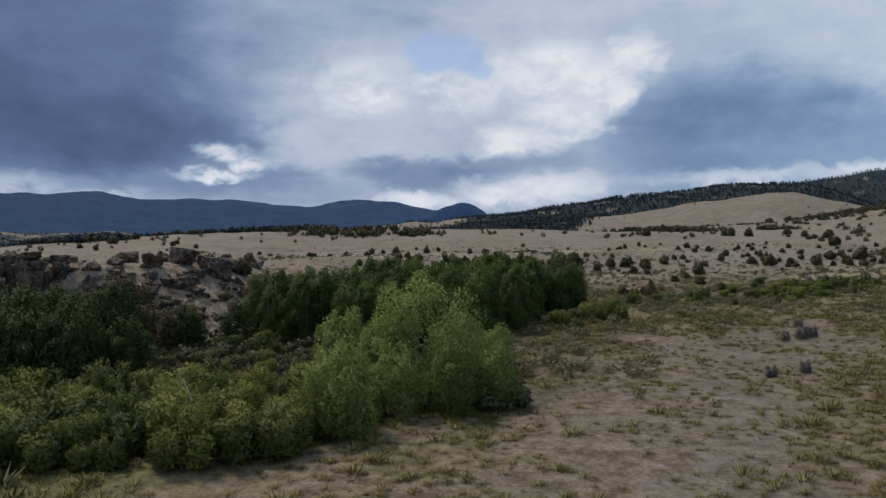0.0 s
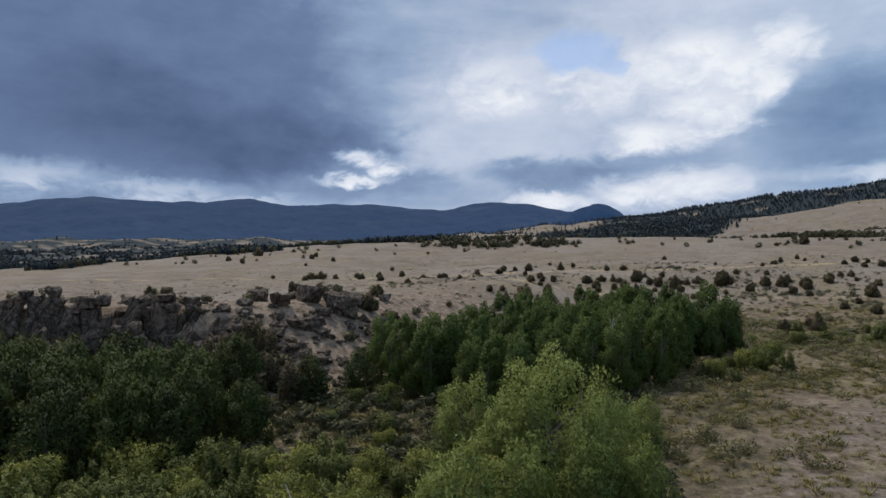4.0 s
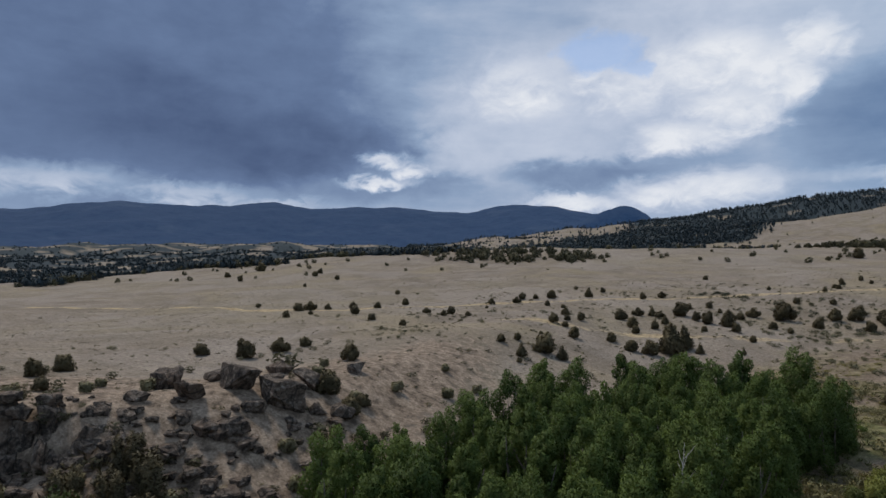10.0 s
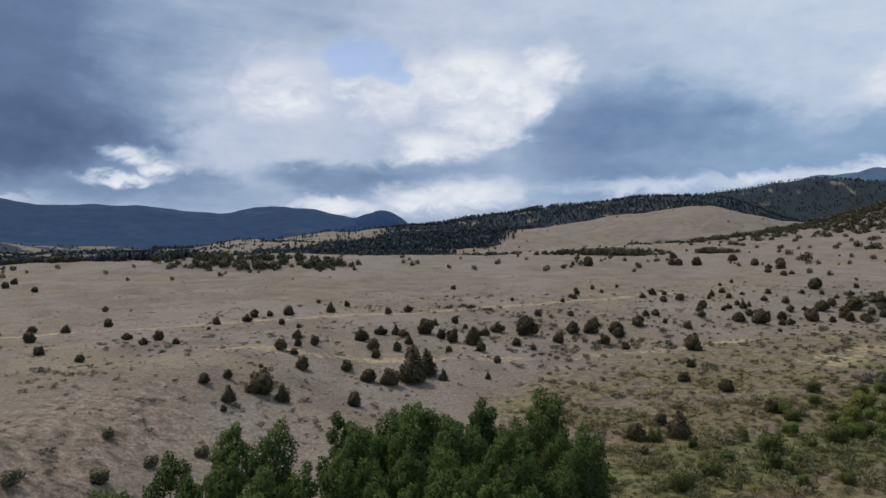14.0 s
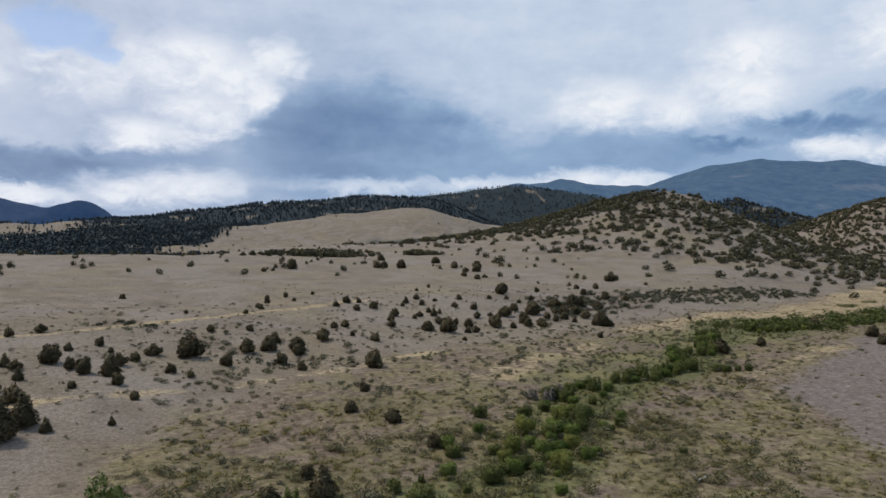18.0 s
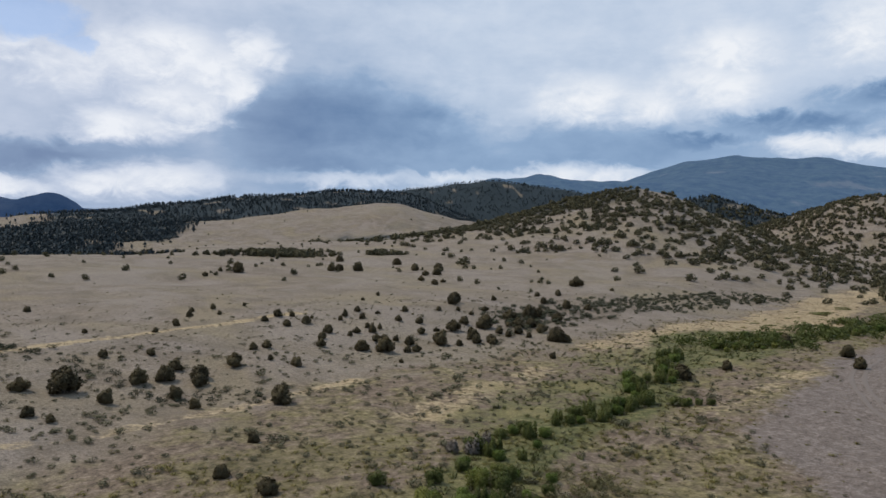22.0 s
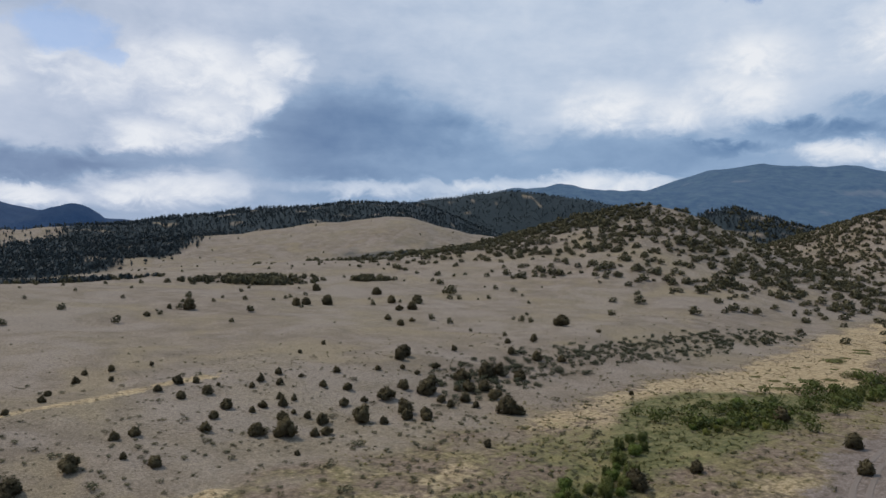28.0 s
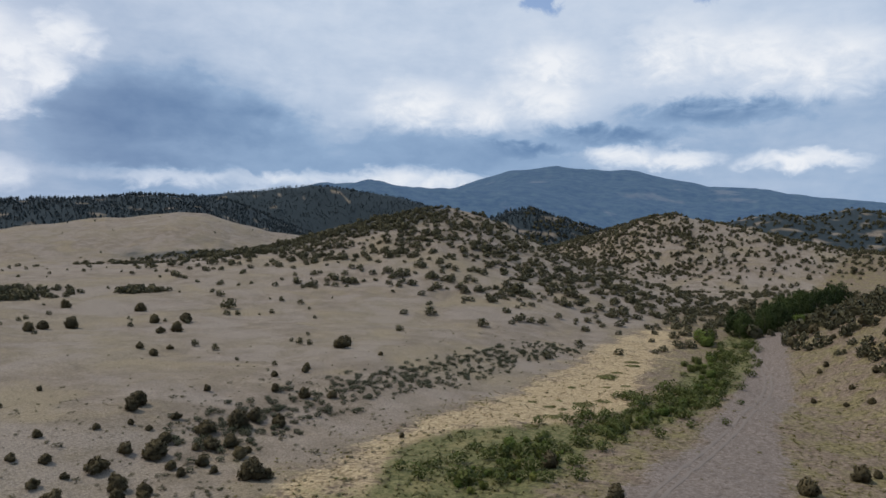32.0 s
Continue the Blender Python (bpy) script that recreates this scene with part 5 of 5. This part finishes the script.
FAR_SIDE = [(198.1, 138.5, 4.5), (214.7, 135.7, 3.7), (219.7, 134.7, 1.9), (272.9, 152.1, 2.4), (273.6, 158.2, 1.6), (277.9, 167.9, 1.8), (285.3, 160.7, 1.8), (199.5, 279.5, 5.0), (293.4, 157.2, 2.7), (203.2, 263.7, 1.8), (206.1, 285.9, 3.6), (304.0, 175.9, 2.0), (309.2, 164.3, 2.6), (309.2, 175.9, 2.1), (338.9, 184.3, 2.5), (344.0, 175.5, 5.0), (345.8, 201.1, 4.8), (361.7, 178.7, 5.0), (360.2, 198.8, 5.0), (370.7, 177.7, 3.8), (367.3, 193.0, 5.0), (374.4, 210.0, 5.0), (392.2, 194.9, 4.1), (403.7, 214.3, 5.0), (411.7, 197.6, 4.3), (436.5, 198.7, 5.0), (447.1, 221.9, 5.0), (476.5, 219.4, 5.0), (481.8, 227.7, 5.0), (529.5, 229.7, 5.0)]

junipers = [make_juniper(rng, "round", "rounded dark green juniper on dry grass"), make_juniper(rng, "dome", "low domed dark juniper on dry grass"),
            make_juniper(rng, "cone", "pointed dark green juniper on dry grass"), make_juniper(rng, "ragged", "ragged dark green juniper on dry grass"),
            make_juniper(rng, "twin", "wide two-headed dark juniper on dry grass"), make_juniper(rng, "round", "rounded dark green juniper on dry grass"),
            make_juniper(rng, "dome", "low domed dark juniper on dry grass"), make_juniper(rng, "ragged", "ragged dark green juniper on dry grass")]
first = True
for area in (WEST_BENCH, WEST_BENCH_B, MID_BENCH, MID_BENCH_B, DRAW, DRAW_TOP, EAST_SLOPE, EAST_SLOPE_B, EAST_BENCH, MEADOW_EDGE, MEADOW_EDGE_B, FAR_SIDE):
    if first:
        spread(junipers, area)
        first = False
        continue
    for k, (x, y, size) in enumerate(area):
        place(junipers[(k * 5 + int(abs(x * 7))) % len(junipers) if x < 90 else (0, 1, 4, 5, 6)[(k * 3 + int(abs(x * 7))) % 5]], x, y, size * 1.08, (k * 137.5 + x * 11) % 360)

# ---------------------------------------------------------------- what nobody could count: brush, tufts, far woods
def scatter(name, label, category, template, spots, sizes, squash, mat, seed):
    """One mesh of many small plants: the template is set down at every spot, turned and scaled."""
    tv, tf, tn = template
    r = np.random.RandomState(seed)
    x, y = spots[:, 0], spots[:, 1]
    z = height(x, y)
    turn = r.uniform(0, 2 * math.pi, len(x))
    c, s = np.cos(turn), np.sin(turn)
    px = (tv[None, :, 0] * c[:, None] - tv[None, :, 1] * s[:, None]) * sizes[:, None] + x[:, None]
    py = (tv[None, :, 0] * s[:, None] + tv[None, :, 1] * c[:, None]) * sizes[:, None] + y[:, None]
    pz = tv[None, :, 2] * (sizes * squash)[:, None] + z[:, None]
    v = np.stack([px, py, pz], -1).reshape(-1, 3)
    q = (tf[None] + (np.arange(len(x)) * len(tv))[:, None, None]).reshape(-1, tf.shape[1])
    n = np.stack([tn[None, :, 0] * c[:, None] - tn[None, :, 1] * s[:, None], tn[None, :, 0] * s[:, None] + tn[None, :, 1] * c[:, None], np.broadcast_to(tn[None, :, 2], px.shape)], -1).reshape(-1, 3)
    me, _ = sheet(name, v, q, True, True)
    set_normals(me, n)
    me.materials.append(mat)
    return tagged(new(name, me), label, category, kind="stuff")


def leafy(seed, lobes, count, size, flat=0.5):
    v, q = leaf_cloud(np.random.RandomState(seed), lobes, count, size, flat)
    return v, q, leaf_cloud.normals


def sow(count, box, chance, seed):
    """Random spots in the box (x0, x1, y0, y1), kept where chance(x, y) says."""
    r = np.random.RandomState(seed)
    x, y = r.uniform(box[0], box[1], count), r.uniform(box[2], box[3], count)
    keep = r.uniform(size=count) < chance(x, y)
    return np.stack([x[keep], y[keep]], 1)


def sector(count, near, far, left, right, chance, seed):
    """Random spots in a sector round the flight, even in the picture rather than on the plan."""
    r = np.random.RandomState(seed)
    d = near * (far / near) ** r.uniform(size=count)
    a = np.radians(r.uniform(left, right, count))
    x, y = 30 + d * np.sin(a), 40 + d * np.cos(a)
    keep = r.uniform(size=count) < chance(x, y)
    return np.stack([x[keep], y[keep]], 1)


def blades(seed, count, spread_to, tall, width=0.020):
    """A bunch of grass: thin blades out of one root, bending outwards."""
    r = np.random.RandomState(seed)
    a = r.uniform(0, 2 * math.pi, count)
    root, reach, up = r.uniform(0, 0.30, count), spread_to * r.uniform(0.35, 1.0, count), tall * r.uniform(0.55, 1.0, count)
    c, s = np.cos(a), np.sin(a)
    w = width * r.uniform(0.7, 1.5, count)
    v = np.stack([np.stack([root * c - w * s, root * s + w * c, 0 * c], 1), np.stack([root * c + w * s, root * s - w * c, 0 * c], 1), np.stack([(root + reach) * c, (root + reach) * s, up], 1)], 1)
    n = np.stack([0.45 * c, 0.45 * s, 0.85 + 0 * c], 1) + r.normal(scale=0.18, size=(count, 3))
    n /= np.linalg.norm(n, axis=1)[:, None]
    away = np.einsum("ij,ij->i", np.cross(v[:, 1] - v[:, 0], v[:, 2] - v[:, 0]), n) < 0
    v[away] = v[away][:, ::-1]
    return v.reshape(-1, 3), np.arange(3 * count).reshape(-1, 3), np.repeat(n, 3, axis=0)


for x, y, s in [(-53.3, 82.7, 2.2), (-54, 87, 2.6), (-48.3, 101.3, 2.2), (-42.6, 101, 2.8), (-46.5, 76.4, 1.6), (-34.1, 71.6, 1.6), (-27.7, 89.6, 1.6), (-24.3, 89, 1.8)]:
    place(junipers[(1, 4, 6, 0)[int(abs(x) * 3) % 4]], x, y, s, x * 29 % 360)
tuft = blades(1, 42, 0.34, 0.32, 0.017)
straw_tuft = blades(1, 30, 0.46, 0.44, 0.03)
meadow_tuft = blades(8, 26, 0.5, 0.55, 0.04)
band_bush = leafy(9, [(0, 0, 0.26, 0.42, 0.42, 0.3), (0.22, 0.1, 0.3, 0.28, 0.28, 0.28), (-0.2, -0.1, 0.34, 0.26, 0.26, 0.26)], 150, 0.072, 0.9)
far_tuft = leafy(1, [(0, 0, 0.10, 0.40, 0.40, 0.20)], 24, 0.085, 1.8)
clump = leafy(2, [(0, 0, 0.28, 0.45, 0.45, 0.33), (0.2, 0.1, 0.25, 0.3, 0.3, 0.3)], 110, 0.072, 1.2)
far_juniper = leafy(3, [(0, 0, 0.30, 0.44, 0.44, 0.30), (0.1, 0.05, 0.50, 0.3, 0.3, 0.26), (-0.2, 0.12, 0.28, 0.26, 0.26, 0.26)], 80, 0.135, 0.8)
distant_juniper = leafy(3, [(0, 0, 0.30, 0.44, 0.44, 0.30), (0.1, 0.05, 0.50, 0.3, 0.3, 0.26)], 28, 0.22, 0.8)
far_pine = leafy(4, [(0, 0, 0.3, 0.20, 0.20, 0.28), (0, 0, 0.62, 0.14, 0.14, 0.22), (0, 0, 0.9, 0.06, 0.06, 0.14)], 16, 0.22, 1.2)


def brush_chance(x, y):
    green, dirt, straw, litter, scree, woods, _ = zones(x, y)
    toe, _, side = along(TOE, x, y)
    s = toe * side
    low = (0.34 + 0.34 * waves(x, y, 26, 31, 2)) * (1 - step(-6, 8, s)) + 0.16 * step(-6, 8, s) * (1 - step(30, 90, s)) + 0.05
    return np.clip(low * (1 - 0.99 * step(0.1, 0.6, dirt)) * (1 - 0.7 * straw), 0, 1)


near_box = sow(15000, (-70, 330, 5, 300), lambda x, y: brush_chance(x, y), 1)
r_sizes = np.random.RandomState(2).gamma(2.2, 0.16, len(near_box)) + 0.2
scatter("sagebrush", "grey-green sagebrush dotting the dry ground", "sagebrush", clump, near_box, np.clip(r_sizes, 0.25, 1.3), 0.8, M_SAGE, 3)


def tuft_chance(x, y):
    green, dirt, straw, litter, scree, woods, _ = zones(x, y)
    patch = 0.55 + 0.5 * waves(x, y, 14, 33, 3) + 0.35 * (1 - step(4, 12, along([(20, 24), (26, 38), (34, 52)], x, y)[0]))
    toe, _, side = along(TOE, x, y)
    return np.clip(patch * (1 - 0.94 * step(0.15, 0.7, dirt)) * (1 - step(-2, 10, toe * side)) * (1 - 0.8 * straw), 0, 1)


tufts = np.concatenate([sow(30000, (-30, 56, 14, 90), tuft_chance, 4), sow(9000, (20, 110, 80, 145), tuft_chance, 5), sow(9000, (90, 260, 90, 225), tuft_chance, 50), sow(6000, (195, 350, 110, 205), tuft_chance, 51)])
scatter("grass_tufts", "yellow-green grass tufts on the valley floor", "grass", tuft, tufts, np.random.RandomState(6).gamma(3.0, 0.19, len(tufts)) + 0.2, 0.8, M_TUFT, 7)
bench_tufts = sow(24000, (-120, 120, 75, 260), lambda x, y: 0.55 * step(0, 15, along(TOE, x, y)[0] * along(TOE, x, y)[2]) * (0.6 + 0.5 * waves(x, y, 20, 35, 3)), 8)
scatter("dry_bunch_grass", "low dry bunch grass on the open bench", "grass", far_tuft, bench_tufts, np.random.RandomState(9).uniform(0.3, 0.95, len(bench_tufts)), 0.6, foliage_material("dry_bunch", (0.095, 0.080, 0.050), (0.20, 0.165, 0.105), through=0.1), 10)


def reed_chance(x, y):
    return np.clip(1.1 * zones(x, y)[0] - 0.25, 0, 1) * (0.7 + 0.4 * waves(x, y, 18, 41, 2))


reeds = np.concatenate([sow(46000, (40, 400, 100, 275), reed_chance, 11), sow(5000, (-40, 45, 25, 115), reed_chance, 12)])
scatter("creek_meadow", "lush green grass and low brush along the creek", "grass", meadow_tuft, reeds, np.random.RandomState(13).gamma(4, 0.16, len(reeds)) + 0.2, 0.8, M_REED, 14)
straw_spots = sow(14000, (100, 370, 150, 260), lambda x, y: 0.8 * zones(x, y)[2] * (1 - 0.8 * zones(x, y)[0]), 15)
scatter("straw_meadow", "pale straw-coloured meadow grass", "grass", straw_tuft, straw_spots, np.random.RandomState(16).uniform(0.5, 1.1, len(straw_spots)), 0.6, foliage_material("straw_blade", (0.27, 0.205, 0.110), (0.44, 0.34, 0.20), through=0.2), 17)

low_brush = sow(1500, (-42, 4, 42, 84), lambda x, y: 0.85 * (1 - step(0, 5, along(TOE, x, y)[0] * along(TOE, x, y)[2])), 71)
scatter("creek_brush", "olive and grey brush under the creek trees", "brush", leafy(6, [(0, 0, 0.3, 0.45, 0.45, 0.35), (0.2, 0.1, 0.35, 0.3, 0.3, 0.35)], 90, 0.12, 0.8), low_brush, np.random.RandomState(72).uniform(0.7, 1.9, len(low_brush)), 0.8, foliage_material("brush_leaf", (0.050, 0.056, 0.026), (0.140, 0.135, 0.070)), 73)
scree_brush = sow(1700, (-115, -18, 55, 92), lambda x, y: 0.55 * zones(x, y)[4] * (1 - 0.8 * step(9, 13, along(TOE, x, y)[0])), 74)
scatter("scree_brush", "dark brush between the fallen rocks", "brush", leafy(7, [(0, 0, 0.3, 0.42, 0.42, 0.33), (0.2, 0.1, 0.4, 0.28, 0.28, 0.3)], 130, 0.075, 0.8), scree_brush, np.random.RandomState(75).gamma(2.4, 0.34, len(scree_brush)) + 0.35, 0.8, foliage_material("scree_leaf", (0.058, 0.056, 0.030), (0.160, 0.142, 0.082)), 76)

draw = sow(1600, (5, 70, 150, 215), lambda x, y: 0.85 * (1 - step(1.2, 4.5, along([(18, 203), (27, 194), (34, 184), (40, 176), (52, 172)], x, y)[0])), 77)
scatter("draw_brush", "grey-green brush along the dry gully", "brush", clump, draw, np.random.RandomState(78).uniform(0.6, 1.7, len(draw)), 0.8, M_BUSH_DIM, 79)

shrubs = sow(1900, (20, 135, 112, 200), lambda x, y: np.clip(0.42 + 0.45 * waves(x, y, 30, 83, 3), 0, 1) * (1 - zones(x, y)[1]), 84)
scatter("low_shrubs", "small round grey-green shrubs on the dry slope", "shrubs", band_bush, shrubs, np.random.RandomState(85).gamma(3, 0.2, len(shrubs)) + 0.35, 0.75, foliage_material("low_shrub_leaf", (0.090, 0.088, 0.048), (0.195, 0.180, 0.104), through=0.1), 86)

slope_bush = leafy(10, [(0, 0, 0.22, 0.44, 0.44, 0.26), (0.2, 0.12, 0.24, 0.28, 0.28, 0.24)], 110, 0.066, 0.9)
slope = sow(7500, (-40, 175, 95, 250), lambda x, y: np.clip(0.30 + 0.42 * waves(x, y, 24, 91, 3), 0.04, 0.8) * (1 - zones(x, y)[1]) * (1 - step(30, 95, along(TOE, x, y)[0] * along(TOE, x, y)[2])), 92)
scatter("slope_shrubs", "low olive and grey shrubs strewn over the slope", "shrubs", slope_bush, slope, np.random.RandomState(93).gamma(2.4, 0.22, len(slope)) + 0.3, 0.7, foliage_material("slope_shrub_leaf", (0.082, 0.078, 0.046), (0.185, 0.168, 0.102), through=0.1), 94)

flat_bush = leafy(11, [(0, 0, 0.26, 0.45, 0.45, 0.30), (0.22, 0.14, 0.3, 0.28, 0.28, 0.28), (-0.2, 0.1, 0.22, 0.26, 0.26, 0.24)], 150, 0.060, 1.0)
flat = sow(5200, (4, 78, 52, 128), lambda x, y: np.clip(0.55 + 0.40 * waves(x, y, 20, 95, 3), 0, 1) * (1 - step(10, 34, along(CREEK, x, y)[0])) * (1 - 0.8 * zones(x, y)[1]), 96)
scatter("flat_brush", "olive and straw-coloured brush hummocks beside the creek", "brush", flat_bush, flat, np.random.RandomState(97).gamma(2.6, 0.28, len(flat)) + 0.35, 0.8, foliage_material("flat_brush_leaf", (0.100, 0.096, 0.042), (0.270, 0.240, 0.115), through=0.15), 98)

# shrub band at the foot of the juniper hill
band = sow(7500, (110, 330, 205, 300), lambda x, y: 0.62 * (1 - step(4, 13, along([(128, 216), (150, 228), (175, 236), (210, 244), (250, 258), (290, 266)], x, y)[0])), 18)
scatter("shrub_band", "dark grey-green shrub belt at the hill's foot", "shrubs", band_bush, band, np.random.RandomState(19).uniform(0.9, 2.4, len(band)), 0.9, M_BUSH_DIM, 20)

# junipers past counting: the hill, the slopes, the groves, the far plain
hill = sow(28000, (120, 760, 230, 820), lambda x, y: 0.85 * cover(x, y), 21)
hill = hill[np.hypot(hill[:, 0] - 40, hill[:, 1] - 60) > 215]
scatter("hill_junipers", "dark junipers thickly dotting the tan hill", "junipers", far_juniper, hill, np.random.RandomState(22).gamma(4, 0.62, len(hill)) + 2.0, 0.74, M_JUNIPER_FAR, 23)
south = sow(3200, (215, 640, 40, 250), lambda x, y: 0.7 * step(2, 9, height(x, y) - 8.5), 24)
scatter("slope_junipers", "dark junipers on the steep side slope", "junipers", far_juniper, south, np.random.RandomState(25).gamma(6, 0.5, len(south)) + 1.0, 1.0, M_JUNIPER_FAR, 26)
east = sow(26000, (740, 1350, 330, 900), lambda x, y: 0.6 * cover(x, y), 27)
scatter("east_hill_junipers", "dark junipers on the far eastern hill", "junipers", distant_juniper, east, np.random.RandomState(28).uniform(2.5, 6.5, len(east)), 1.0, M_JUNIPER_FAR, 29)
plain = sector(26000, 330, 2700, -52, 8, lambda x, y: 0.75 * cover(x, y) * (np.hypot(x, y) < 1500) + 0.3 * cover(x, y), 30)
scatter("plain_junipers", "dark juniper woodland across the far plain", "junipers", distant_juniper, plain, np.random.RandomState(31).uniform(2.5, 5.0, len(plain)), 1.0, M_HAZED_NEEDLE, 32)
groves = sow(40000, (-400, 240, 260, 600), lambda x, y: 0.5 * np.maximum.reduce([oval(x, y, *g) for g in GROVES]) * (0.6 + 0.5 * waves(x, y, 40, 51, 2)), 33)
scatter("grove_junipers", "dense dark juniper grove on the bench", "junipers", far_juniper, groves, np.random.RandomState(34).uniform(1.8, 4.2, len(groves)), 1.0, M_JUNIPER_FAR, 35)
loose = sector(900, 260, 1300, -45, 35, lambda x, y: 0.5 + 0 * x, 36)
scatter("stray_junipers", "stray small junipers over the open plain", "junipers", far_juniper, loose, np.random.RandomState(37).uniform(1.2, 3.2, len(loose)), 1.0, M_JUNIPER_FAR, 38)


far_east = sector(5000, 1300, 2700, 48, 82, lambda x, y: cover(x, y), 61)
scatter("far_hill_junipers", "dark woodland on the farthest eastern hills", "junipers", distant_juniper, far_east, np.random.RandomState(62).uniform(6, 11, len(far_east)), 1.0, M_JUNIPER_FAR, 63)
willow_mound = leafy(5, [(0, 0, 0.4, 0.5, 0.5, 0.4), (0.25, 0.1, 0.5, 0.35, 0.35, 0.45), (-0.2, 0.2, 0.35, 0.35, 0.3, 0.35)], 150, 0.085, 0.8)
far_belt = np.array([(x, y) for x, y, _ in belt(275, 380, 120, 6.0, 1, 1, 6) + belt(375, 500, 80, 4.0, 1, 1, 7)])
scatter("creek_willows", "bright green low willows along the far creek", "willows", willow_mound, far_belt, np.random.RandomState(64).uniform(1.8, 4.6, len(far_belt)), 0.75, M_BUSH, 65)


def pine_chance(x, y):
    ridge = along(PINE_RIDGE, x, y)[0]
    knoll = along(PINE_KNOLL, x, y)[0]
    notch = along(NOTCH_HILL, x, y)[0]
    near = np.minimum(np.minimum(ridge, knoll * 1.1), notch * 1.3)
    low = along([(-80, 860), (60, 1010), (180, 1330)], x, y)[0]
    return np.maximum(1 - step(260, 420, near), 0.9 * (1 - step(60, 160, low))) * np.clip(cover(x, y) * 1.2, 0, 1)


pines = sector(64000, 750, 2700, -18, 62, pine_chance, 39)
scatter("pine_forest", "dark pine forest along the far ridge", "forest", far_pine, pines, np.random.RandomState(40).uniform(4.0, 8.0, len(pines)), 1.0, M_HAZED_NEEDLE, 41)
